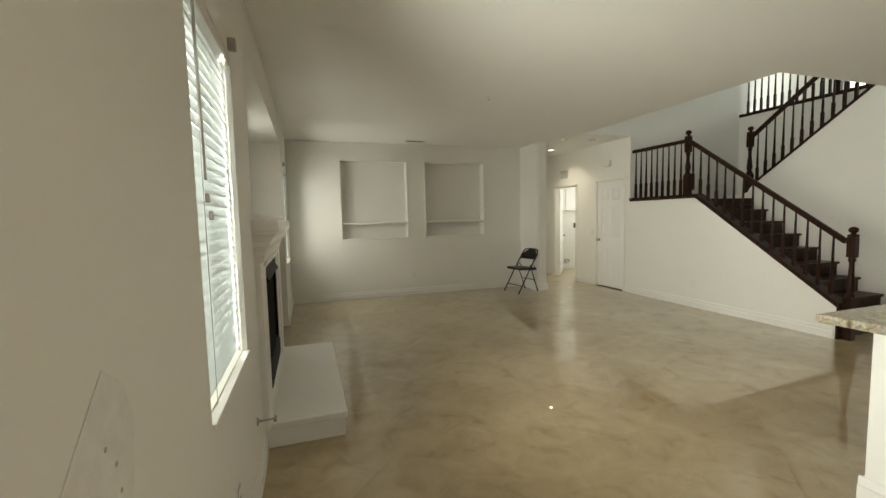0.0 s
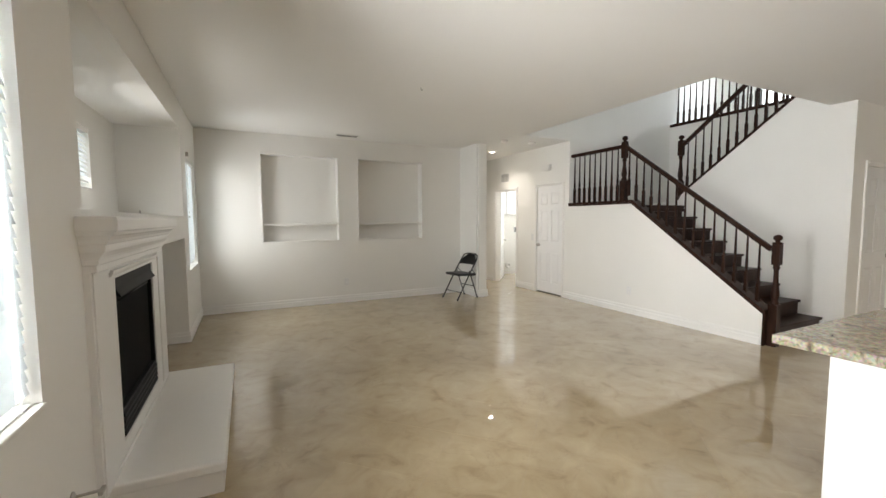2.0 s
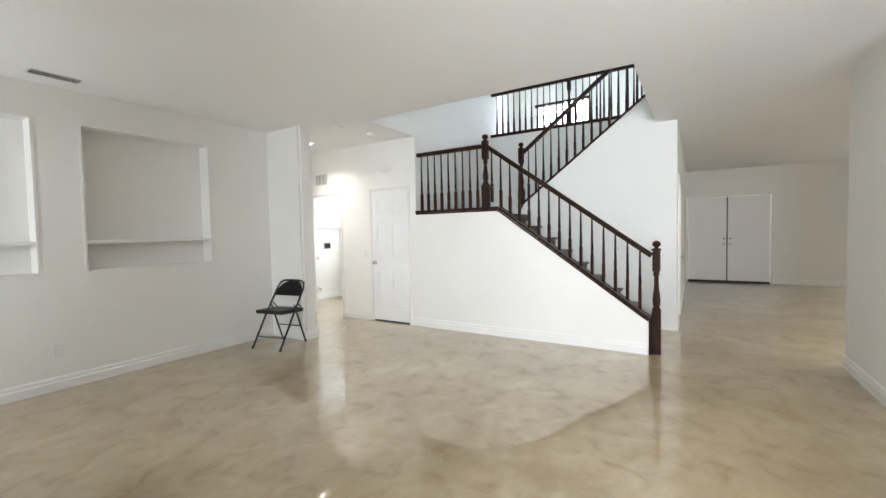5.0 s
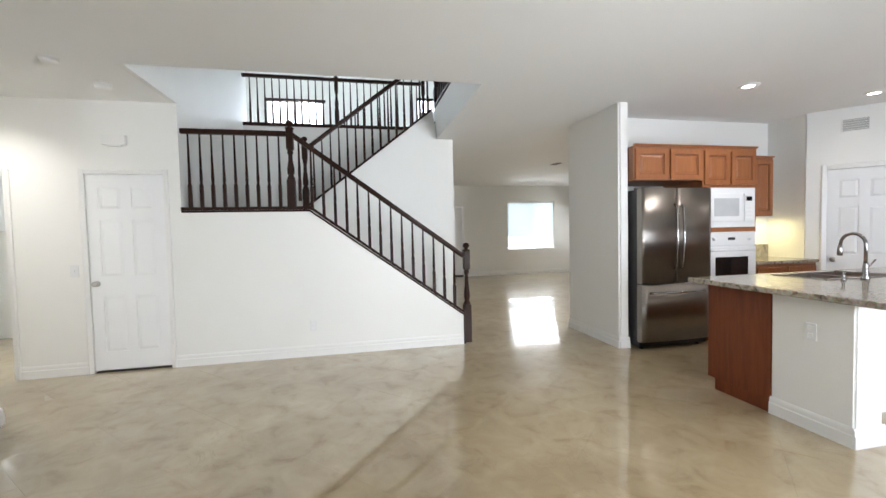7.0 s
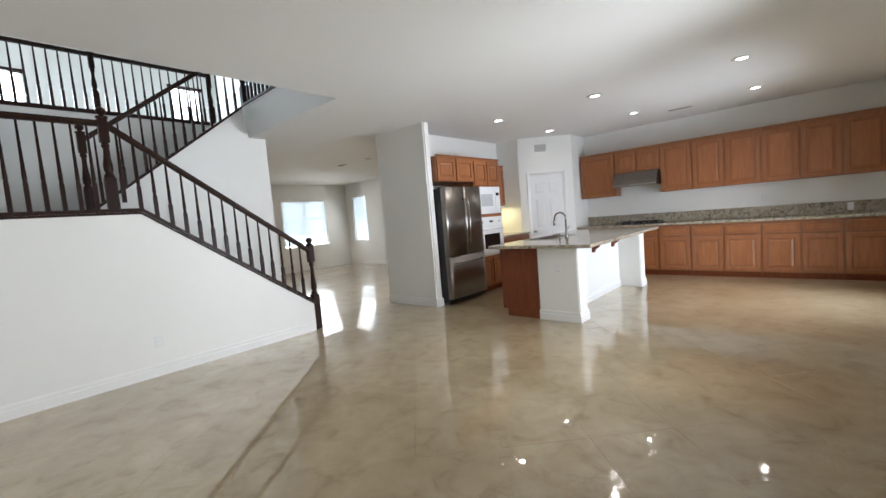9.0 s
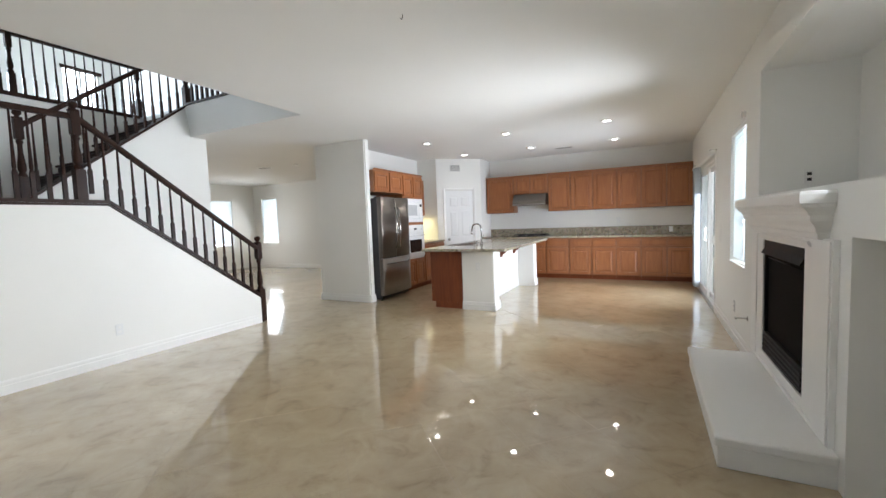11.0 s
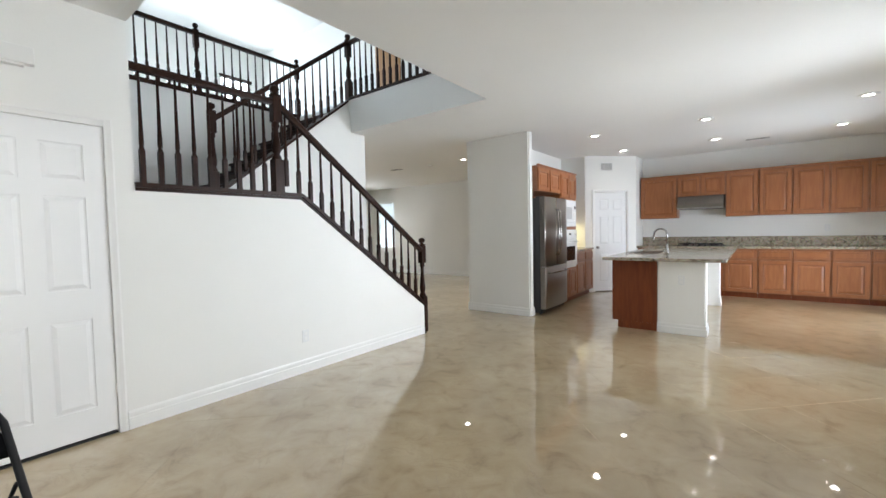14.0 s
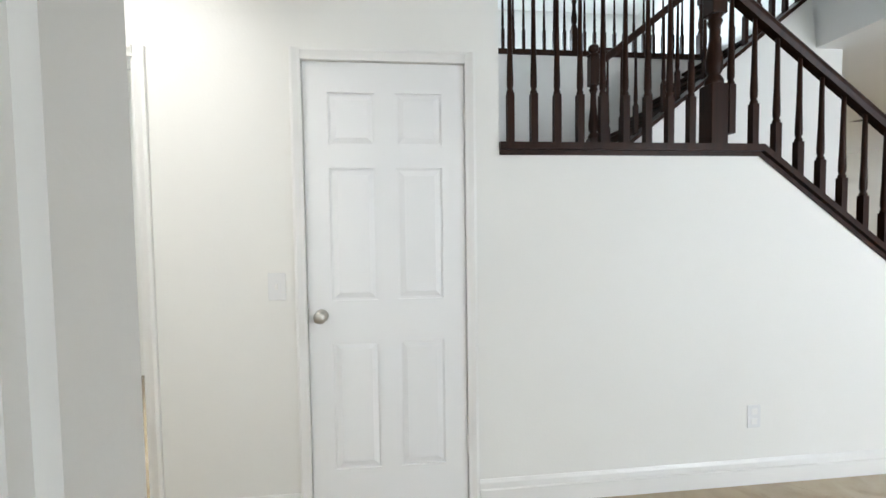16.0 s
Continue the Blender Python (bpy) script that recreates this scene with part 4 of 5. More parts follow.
def crown(pts, back=0.0005):
    """A moulding lofted round the front and both ends: (projection, z) points from below."""
    bm = bmesh.new()
    rings = []
    for d, z in pts:
        o = d - 0.03
        rings.append([bm.verts.new(p) for p in ((back, 2.655 - o * 0.6, z), (d, 2.655 - o * 0.6, z), (d, 4.17 + o * 0.8, z), (back, 4.17 + o * 0.8, z))])
    for a, b in zip(rings, rings[1:]):
        for k in range(4):
            bm.faces.new((a[k], a[(k + 1) % 4], b[(k + 1) % 4], b[k]))
    bm.faces.new(rings[0][::-1]), bm.faces.new(rings[-1])
    bmesh.ops.recalc_face_normals(bm, faces=bm.faces)
    return bm


part("moulding", crown([(0.034, 1.192), (0.048, 1.198), (0.050, 1.225), (0.058, 1.232), (0.060, 1.250)]), TRIM, fp)
part("crown_moulding", crown([(0.062, 1.2505), (0.066, 1.262), (0.076, 1.276), (0.086, 1.288), (0.090, 1.302), (0.090, 1.318), (0.098, 1.322), (0.104, 1.338), (0.116, 1.352), (0.128, 1.360), (0.130, 1.372)]), TRIM, fp)
part("mantel_shelf", crown([(0.136, 1.3725), (0.142, 1.380), (0.144, 1.395), (0.144, 1.425), (0.140, 1.437), (0.130, 1.442)]), TRIM, fp)
fb = part("firebox", slab(bmesh.new(), "x", -0.03, 0.018, 3.002, 3.918, 0.272, 1.128, [(3.035, 3.885, 0.43, 1.03)]), FIREM, fp, "black metal firebox frame")
part("firebox_back", boxed(-0.40, -0.38, 3.01, 4.04, 0.21, 1.19), SOOT, fp)
for bx in ((-0.38, -0.03, 3.01, 3.03, 0.21, 1.19), (-0.38, -0.03, 4.02, 4.04, 0.21, 1.19), (-0.38, -0.03, 3.03, 4.02, 0.21, 0.23), (-0.38, -0.03, 3.03, 4.02, 1.17, 1.19)):
    part("firebox_lining", boxed(*bx), SOOT, fp)
part("glass_pane", boxed(-0.008, -0.003, 3.036, 3.884, 0.431, 1.029), MESHG, fb)
part("hood_strip", prism(bmesh.new(), [(0.019, 1.040), (0.040, 1.028), (0.042, 1.034), (0.019, 1.075)], 3.02, 3.90, "y"), FIREM, fb)
for k in range(4):
    part("louver", prism(bmesh.new(), [(0.0185, 0.292 + 0.033 * k), (0.028, 0.287 + 0.033 * k), (0.028, 0.303 + 0.033 * k), (0.0185, 0.313 + 0.033 * k)], 3.025, 3.895, "y"), FIREM, fb)
part("pull_bar", tube(bmesh.new(), [(0.012, 3.10, 1.000), (0.012, 3.82, 1.000)], 0.004, 6), FIREM, fb)
hearth = thing("hearth", pose(WEST + 0.0005, 0, 0.0005), "raised white painted hearth in front of the fireplace", "hearth")
part("plinth", boxed(0.0, 0.485, 2.76, 4.37, 0.0, 0.118, bevel=0.006), TRIM, hearth)
part("top_slab", boxed(0.0, 0.500, 2.745, 4.385, 0.1185, 0.172, bevel=0.016, seg=4), TRIM, hearth)
jack = thing("gas_stub", pose(WEST, 2.37, 0.37), "small dark gas key stub sticking out of the wall", "gas key")
part("stem", tube(bmesh.new(), [(0.001, 0, 0), (0.10, 0, 0.004)], 0.006, 8), NICKEL, jack)
part("flange", lathe(bmesh.new(), [(0.022, 0), (0.020, 0.006), (0.008, 0.012)], 12), NICKEL, jack, "", pose(0.001, 0, 0, 0, 90, 0))
part("key", boxed(0.085, 0.10, -0.025, 0.025, -0.006, 0.010, bevel=0.003), NICKEL, jack)
cable = thing("cable_outlet", pose(-0.62, 5.60, 1.4705), "small grey cable stub lying on the ledge", "cable stub")
part("stub", lathe(bmesh.new(), [(0.016, 0), (0.016, 0.02), (0.007, 0.03), (0.007, 0.06)], 8), NICKEL, cable)

# ---- folding chair ----
ch = thing("folding_chair", pose(3.875, 6.90, 0, 0, 0, -80), "black steel folding chair with padded vinyl seat", "chair")
# local: chair faces -y, x to its side
W2 = 0.215
for s in (-1, 1):
    part("front_leg", tube(bmesh.new(), [(s * W2, -0.27, 0.012), (s * W2, -0.02, 0.42), (s * W2 * 0.98, 0.17, 0.70), (s * W2 * 0.86, 0.205, 0.765), (s * W2 * 0.6, 0.215, 0.787), (0, 0.218, 0.792)], 0.0115, 8), BLACKM, ch)
    part("rear_leg", tube(bmesh.new(), [(s * (W2 - 0.03), 0.20, 0.012), (s * (W2 - 0.03), 0.02, 0.50)], 0.0105, 8), BLACKM, ch)
    part("foot", lathe(bmesh.new(), [(0.015, 0), (0.015, 0.025), (0.012, 0.03)], 8, (s * W2, -0.272)), RUBBER, ch)
    part("foot", lathe(bmesh.new(), [(0.014, 0), (0.014, 0.025), (0.011, 0.03)], 8, (s * (W2 - 0.03), 0.203)), RUBBER, ch)
    part("link", tube(bmesh.new(), [(s * (W2 - 0.014), 0.055, 0.53), (s * (W2 - 0.014), 0.15, 0.43)], 0.007, 6), BLACKM, ch)
part("front_stretcher", tube(bmesh.new(), [(-W2, -0.195, 0.135), (W2, -0.195, 0.135)], 0.008, 6), BLACKM, ch)
part("rear_stretcher", tube(bmesh.new(), [(-W2 + 0.03, 0.125, 0.22), (W2 - 0.03, 0.125, 0.22)], 0.008, 6), BLACKM, ch)
bm = boxed(-W2 + 0.012, W2 - 0.012, -0.225, 0.165, 0, 0.032, bevel=0.014, seg=3)
part("seat", bm, BLACKV, ch, "black padded vinyl seat", pose(0, 0, 0.425, -3, 0, 0))
part("seat_pan", boxed(-W2 + 0.016, W2 - 0.016, -0.215, 0.16, -0.012, 0.001), BLACKM, ch, "", pose(0, 0, 0.425, -3, 0, 0))
bm = bmesh.new()
NB, rows_b = 12, 4
grid = []
for j in range(rows_b + 1):
    row = []
    for i in range(NB + 1):
        u, v = i / NB * 2 - 1, j / rows_b
        half = W2 * (0.95 - 0.25 * max(0, v - 0.45) ** 2 * 2.6)
        zz = 0.60 + v * 0.182 - (0.055 * abs(u) ** 3 * v)
        row.append(bm.verts.new((u * half, 0.115 + (zz - 0.60) * 0.56 + 0.025 * (1 - u * u), zz)))
    grid.append(row)
for j in range(rows_b):
    for i in range(NB):
        bm.faces.new((grid[j][i], grid[j][i + 1], grid[j + 1][i + 1], grid[j + 1][i])).smooth = True
bmesh.ops.solidify(bm, geom=bm.faces[:], thickness=0.012)
part("backrest", bm, BLACKV, ch, "curved black backrest pad")

# ---- kitchen cabinets ----


def shaker(parent, w, h, m, knob=None, frame_w=0.05):
    """A framed door front; local x along width, front faces -y."""
    bm = slab(bmesh.new(), "y", -0.020, 0, 0.0, w, 0.0, h, [(frame_w, w - frame_w, frame_w, h - frame_w)])
    d = part("door", bm, OAK, parent, "", m)
    f = frame_w
    bm = bmesh.new()
    loops = []
    for e, y in ((f - 0.003, -0.004), (f + 0.004, -0.004), (f + 0.010, -0.009), (f + 0.016, -0.006), (f + 0.042, -0.015)):
        loops.append([bm.verts.new((x, y, z)) for x, z in ((e, e), (w - e, e), (w - e, h - e), (e, h - e))])
    for lo, hi in zip(loops, loops[1:]):
        for k in range(4):
            bm.faces.new((lo[k], lo[(k + 1) % 4], hi[(k + 1) % 4], hi[k]))
    bm.faces.new(loops[-1])
    bmesh.ops.recalc_face_normals(bm, faces=bm.faces)
    part("panel", bm, OAK, d)
    # darker ring stands for the shade in the panel's groove
    bm = slab(bmesh.new(), "y", -0.0105, -0.0045, f + 0.0005, w - f - 0.0005, f + 0.0005, h - f - 0.0005, [(f + 0.013, w - f - 0.013, f + 0.013, h - f - 0.013)])
    part("bead", bm, OAKG, d, "groove ring in wood darkened to stand for shade")
    return d


def upper_cabinet(x0, x1, z0, z1, m, doors=1, label="honey-stained wooden wall cabinet with a framed door", depth=0.31, crown=True):
    """Local: x along the wall, front at y = 0 facing -y, back at y = depth."""
    c = thing("wall_cabinet", m, label, "cabinet", "kitchen wall cabinets")
    part("body", boxed(x0 + 0.0008, x1 - 0.0008, 0.0005, depth - 0.002, z0, z1), OAKSHADE, c)
    dw = (x1 - x0) / doors
    for k in range(doors):
        shaker(c, dw - 0.036, z1 - z0 - 0.045, pose(x0 + k * dw + 0.018, 0, z0 + 0.014))
    if crown:
        part("crown", prism(bmesh.new(), [(0.002, z1), (-0.012, z1), (-0.030, z1 + 0.022), (0.002, z1 + 0.022)], x0 + 0.001, x1 - 0.001, "x"), OAK, c)
    return c


KU = FACE_N(0, -2.54)           # local x = -world x, front faces +y
CUTS = [4.03, 3.35, 2.55, 2.055, 1.59, 1.11, 0.65, 0.192, -0.268]
for k, (a, b) in enumerate(zip(CUTS, CUTS[1:])):
    if k == 1:
        upper_cabinet(-a, -b, 1.90, 2.32, KU, 2, "short wooden wall cabinet over the range hood")
    else:
        upper_cabinet(-a, -b, 1.485, 2.32, KU, 1)


def base_cabinet(x0, x1, m, drawer=True, depth=0.59, label="honey-stained wooden base cabinet with drawer and door"):
    c = thing("base_cabinet", m, label, "cabinet", "kitchen base cabinets")
    part("body", boxed(x0 + 0.0008, x1 - 0.0008, 0.0005, depth - 0.002, 0.095, 0.888), OAKSHADE, c)
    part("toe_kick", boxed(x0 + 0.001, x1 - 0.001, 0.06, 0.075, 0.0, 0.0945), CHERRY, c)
    w = x1 - x0 - 0.036
    shaker(c, w, 0.56, pose(x0 + 0.018, 0, 0.115))
    dr = part("drawer_front", boxed(0, w, -0.020, 0, 0, 0.135, bevel=0.004), OAK, c, "", pose(x0 + 0.018, 0, 0.715))
    part("bead", slab(bmesh.new(), "y", -0.0225, -0.0202, 0.02, w - 0.02, 0.02, 0.115, [(0.028, w - 0.028, 0.028, 0.107)]), OAKG, dr, "groove ring in wood darkened to stand for shade")
    return c


KB = FACE_N(0, -2.25)
for a, b in zip([4.02, 3.40, 2.98, 2.55] + CUTS[3:], [3.40, 2.98, 2.55] + CUTS[3:]):
    base_cabinet(-a, -b, KB)

bm = boxed(WEST + 0.002, 4.048, SOUTH + 0.001, -2.215, 0.8895, 0.928, bevel=0.008)
tagged(mesh_ob("countertop", bm, GRANITE), "polished brown and cream granite countertop along the wall", "countertop")
bm = boxed(WEST + 0.002, 4.048, SOUTH + 0.0005, SOUTH + 0.022, 0.9285, 1.10, bevel=0.003)
tagged(mesh_ob("backsplash", bm, GRANITE), "low polished granite backsplash above the counter", "backsplash")

hood = thing("range_hood", pose(2.95, -2.54, 1.64), "stainless steel under-cabinet range hood", "range hood")
bm = prism(bmesh.new(), [(-0.30, 0.258), (0.06, 0.258), (0.20, 0.10), (0.20, 0.02), (-0.30, 0.02)], -0.375, 0.375, "x")
part("canopy", bm, DARKSTEEL, hood)
part("lip", boxed(-0.378, 0.378, 0.185, 0.205, 0.0, 0.035, bevel=0.003), STEEL, hood)
part("filter", boxed(-0.36, 0.36, -0.28, 0.18, 0.008, 0.019), VENTDARK, hood)
for k in range(3):
    part("button", lathe(bmesh.new(), [(0.008, 0), (0.008, 0.006), (0.0, 0.007)], 8), BLACKM, hood, "", pose(0.10 + 0.03 * k, 0.206, 0.06 - 0.04, -90, 0, 0))
ct = thing("gas_cooktop", pose(2.95, -2.53, 0.9285), "black gas cooktop with iron grates on the counter", "cooktop")
part("pan", boxed(-0.38, 0.38, -0.25, 0.25, 0.0, 0.012, bevel=0.005), BLACKM, ct)
for gx in (-0.25, 0.0, 0.25):
    bm = bmesh.new()
    for a in (-0.1, 0.0, 0.1):
        tube(bm, [(gx + a, -0.22, 0.042), (gx + a, 0.22, 0.042)], 0.006, 6)
    for b in (-0.2, 0.0, 0.2):
        tube(bm, [(gx - 0.11, b, 0.042), (gx + 0.11, b, 0.042)], 0.006, 6)
    for a in (-0.1, 0.1):
        for b in (-0.2, 0.2):
            tube(bm, [(gx + a, b, 0.010), (gx + a, b, 0.042)], 0.006, 6)
    part("grate", bm, BLACKM, ct)
    for b in (-0.11, 0.11):
        part("burner", lathe(bmesh.new(), [(0.045, 0.0125), (0.045, 0.022), (0.03, 0.03), (0.0, 0.031)], 12, (gx, b)), BLACKM, ct)
for k in range(5):
    part("knob", lathe(bmesh.new(), [(0.018, 0.0125), (0.016, 0.035), (0.0, 0.036)], 10, (-0.2 + 0.1 * k, 0.232)), BLACKM, ct)

# ---- fridge wall ----
KE = FACE_W(4.72, 0)            # local x = -world y, front faces -x
upper_cabinet(-1.10, -0.645, 1.90, 2.28, KE, 1, "short wooden cabinet over the fridge", depth=0.60)
upper_cabinet(-0.645, -0.19, 1.90, 2.28, KE, 1, "short wooden cabinet over the fridge", depth=0.60)
tower = thing("oven_cabinet", KE, "tall wooden cabinet holding the microwave and oven", "cabinet")
part("body", slab(bmesh.new(), "y", 0.0005, 0.60, -0.188, 0.575, 0.095, 2.28, [(-0.16, 0.548, 0.62, 1.30), (-0.16, 0.548, 1.35, 1.82)]), OAK, tower)
part("back", boxed(-0.187, 0.574, 0.601, 0.62, 0.1, 2.27), OAK, tower)
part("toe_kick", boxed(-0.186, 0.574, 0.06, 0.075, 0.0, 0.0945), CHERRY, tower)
for k in range(2):
    shaker(tower, 0.345, 0.385, pose(-0.17 + 0.375 * k, 0, 1.855))
    shaker(tower, 0.345, 0.46, pose(-0.17 + 0.375 * k, 0, 0.12))
part("crown", prism(bmesh.new(), [(0.002, 2.28), (-0.012, 2.28), (-0.030, 2.302), (0.002, 2.302)], -0.187, 0.574, "x"), OAK, tower)
mw = thing("microwave", KE @ pose(-0.159, 0, 1.352), "white built-in microwave above the oven", "microwave")
part("body", boxed(0, 0.706, -0.012, 0.42, 0.0, 0.466, bevel=0.004), WHITEE, mw)
part("door", boxed(0.06, 0.53, -0.026, -0.0125, 0.07, 0.40, bevel=0.006), WHITEE, mw)
part("door_glass", boxed(0.11, 0.46, -0.0285, -0.0265, 0.13, 0.34), material("pale_screen_glass", (0.52, 0.53, 0.53), 0.12), mw, "pale tinted glass")
part("control_panel", boxed(0.54, 0.67, -0.026, -0.0125, 0.07, 0.40, bevel=0.004), WHITEE, mw)
part("display", boxed(0.565, 0.645, -0.0275, -0.0265, 0.31, 0.36), DARKGLASS, mw)
for r in range(4):
    for c2 in range(3):
        part("button", boxed(0.562 + 0.03 * c2, 0.584 + 0.03 * c2, -0.0278, -0.0265, 0.10 + 0.045 * r, 0.125 + 0.045 * r), WHITEP, mw)
ov = thing("wall_oven", KE @ pose(-0.159, 0, 0.622), "white built-in wall oven with a dark window", "oven")
part("body", boxed(0, 0.706, -0.012, 0.50, 0.0, 0.676, bevel=0.004), WHITEE, ov)
part("door", boxed(0.005, 0.70, -0.034, -0.0125, 0.03, 0.50, bevel=0.006), WHITEE, ov)
part("door_glass", boxed(0.12, 0.585, -0.0365, -0.0345, 0.13, 0.38), DARKGLASS, ov, "dark oven glass")
part("control_panel", boxed(0.005, 0.70, -0.030, -0.0125, 0.515, 0.67, bevel=0.004), WHITEE, ov)
part("display", boxed(0.30, 0.40, -0.032, -0.0305, 0.58, 0.61), DARKGLASS, ov)
for kx in (0.10, 0.60):
    part("knob", lathe(bmesh.new(), [(0.022, 0), (0.018, 0.022), (0.0, 0.023)], 12), WHITEE, ov, "", pose(kx, -0.030, 0.595, 90, 0, 0))
part("handle", tube(bmesh.new(), [(0.06, -0.034, 0.455), (0.06, -0.07, 0.46), (0.645, -0.07, 0.46), (0.645, -0.034, 0.455)], 0.010, 8), WHITEE, ov)

fr = thing("refrigerator", FACE_W(4.66, 1.085), "stainless steel french-door refrigerator with bottom freezer", "refrigerator")
FW = 0.905
part("body", boxed(0.004, FW - 0.004, 0.03, 0.68, 0.03, 1.79, bevel=0.006), material("dark_grey_side", (0.035, 0.035, 0.037), 0.45), fr, "dark grey cabinet sides")
part("grille", boxed(0.01, FW - 0.01, 0.0, 0.04, 0.03, 0.085), BLACKM, fr)


def curved_door(w, h):
    bm = bmesh.new()
    n = 12
    pts = [(w * i / n, -0.045 - 0.022 * math.sin(math.pi * (0.08 + 0.84 * i / n))) for i in range(n + 1)] + [(w, 0.025), (0, 0.025)]
    lo = [bm.verts.new((x, y, 0)) for x, y in pts]
    hi = [bm.verts.new((x, y, h)) for x, y in pts]
    bm.faces.new(lo[::-1]), bm.faces.new(hi)
    for i in range(len(pts)):
        j = (i + 1) % len(pts)
        f = bm.faces.new((lo[i], lo[j], hi[j], hi[i]))
        f.smooth = i < n
    bmesh.ops.recalc_face_normals(bm, faces=bm.faces)
    return bm


for k in range(2):
    d = part("door", curved_door(FW / 2 - 0.004, 1.06), DARKSTEEL, fr, "", pose(k * FW / 2 + 0.002, 0, 0.745))
    hx = FW / 2 - 0.045 if k == 0 else 0.041
    part("handle", tube(bmesh.new(), [(hx, -0.062, 0.16), (hx, -0.10, 0.20), (hx, -0.118, 0.50), (hx, -0.10, 0.84), (hx, -0.062, 0.88)], 0.012, 8), CHROME, d, "polished bar handle")
d = part("freezer_drawer", curved_door(FW - 0.004, 0.64), DARKSTEEL, fr, "", pose(0.002, 0, 0.095))
part("handle", tube(bmesh.new(), [(0.10, -0.06, 0.545), (0.13, -0.105, 0.55), (0.45, -0.125, 0.55), (0.77, -0.105, 0.55), (0.80, -0.06, 0.545)], 0.012, 8), CHROME, d, "polished bar handle")
part("hinge_cover", boxed(0.02, 0.12, -0.02, 0.10, 1.791, 1.815, bevel=0.004), BLACKM, fr)
part("hinge_cover", boxed(FW - 0.12, FW - 0.02, -0.02, 0.10, 1.791, 1.815, bevel=0.004), BLACKM, fr)
part("badge", boxed(FW - 0.10, FW - 0.05, -0.0515, -0.049, 1.70, 1.72), CHROME, fr)
for x in (0.08, FW - 0.08):
    part("foot", lathe(bmesh.new(), [(0.02, 0.0), (0.02, 0.03)], 8, (x, 0.06)), BLACKM, fr)
    part("foot", lathe(bmesh.new(), [(0.02, 0.0), (0.02, 0.03)], 8, (x, 0.60)), BLACKM, fr)

# small counter between oven and pantry
upper_cabinet(0.578, 1.22, 1.485, 2.24, FACE_W(5.045, 0), 2, "wooden wall cabinet beside the oven", depth=0.312)
base_cabinet(0.578, 1.04, KE, label="wooden base cabinet beside the oven", depth=0.63)
base_cabinet(1.04, 1.505, KE, label="wooden base cabinet beside the pantry", depth=0.63)
tagged(mesh_ob("countertop", boxed(4.69, 5.358, -1.515, -0.577, 0.8895, 0.928, bevel=0.008), GRANITE), "small granite countertop between oven and pantry", "countertop")
tagged(mesh_ob("backsplash", boxed(5.336, 5.3585, -1.515, -0.577, 0.9285, 1.10), GRANITE), "low granite backsplash beside the oven", "backsplash")
lamp("under_cabinet_lamp", "AREA", look((5.2, -1.05, 1.47), (5.2, -1.05, 0)), 3.2, (1.0, 0.88, 0.42), size=(0.1, 0.6))
uc = thing("under_cabinet_light", pose(5.2, -1.05, 1.4849), "slim warm strip light below the wall cabinet", "strip light")
part("housing", boxed(-0.06, 0.06, -0.32, 0.32, -0.012, 0.0), WHITEP, uc)

# ---- island ----
isl = thing("island_cabinet", pose(0, 0, 0), "cherry-stained island cabinet with flat end panels", "cabinet")
part("body", boxed(3.066, 3.56, -1.33, 1.205, 0.095, 0.888), OAK, isl)
part("end_panel", boxed(3.066, 3.60, 1.2055, 1.225, 0.095, 0.888), CHERRY, isl, "dark cherry end panel")
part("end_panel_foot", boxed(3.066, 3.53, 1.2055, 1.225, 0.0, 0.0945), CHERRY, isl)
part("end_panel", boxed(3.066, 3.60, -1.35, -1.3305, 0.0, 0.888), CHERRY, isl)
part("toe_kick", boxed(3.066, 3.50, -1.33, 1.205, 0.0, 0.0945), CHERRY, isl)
for k in range(5):
    w = 2.53 / 5
    shaker(isl, w - 0.03, 0.75, FACE_E(3.56, -1.33 + k * w + 0.015, 0.115))
bm = bmesh.new()
box(bm, 2.88, 3.064, -1.12, 1.00, 0, 0.888)
pony = setting("wall_island", bm, PAINT, "white half-height wall of the kitchen island", "wall")
for y0, y1 in ((0.998, 1.225), (-1.35, -1.118)):
    bm = boxed(2.55, 3.0645, y0, y1, 0, 0.888)
    bmesh.ops.bevel(bm, geom=[e for e in bm.edges if abs(e.verts[0].co.z - e.verts[1].co.z) > 0.5], offset=0.012, segments=3, affect="EDGES")
    setting("wall_island_end", bm, PAINT, "white end pier of the kitchen island", "wall")
baseboard(3.064, 1.225, 2.55, 1.225)
baseboard(2.55, 1.24, 2.55, 0.985)
baseboard(2.55, 0.998, 2.88, 0.998)
baseboard(2.88, 0.998, 2.88, -1.118)
baseboard(2.55, -1.10, 2.55, -1.36)
bm = bmesh.new()
slab(bm, "z", 0.8895, 0.930, 2.34, 3.70, -1.42, 1.34, [(3.18, 3.56, -0.20, 0.56)])
top = tagged(mesh_ob("island_countertop", bm, GRANITE), "polished granite island countertop with a sink cut-out", "countertop")
bv = top.modifiers.new("edge", "BEVEL")
bv.width, bv.segments, bv.limit_method = 0.008, 2, "ANGLE"
sink = thing("kitchen_sink", pose(3.37, 0.18, 0.93), "stainless steel double-bowl kitchen sink", "sink")
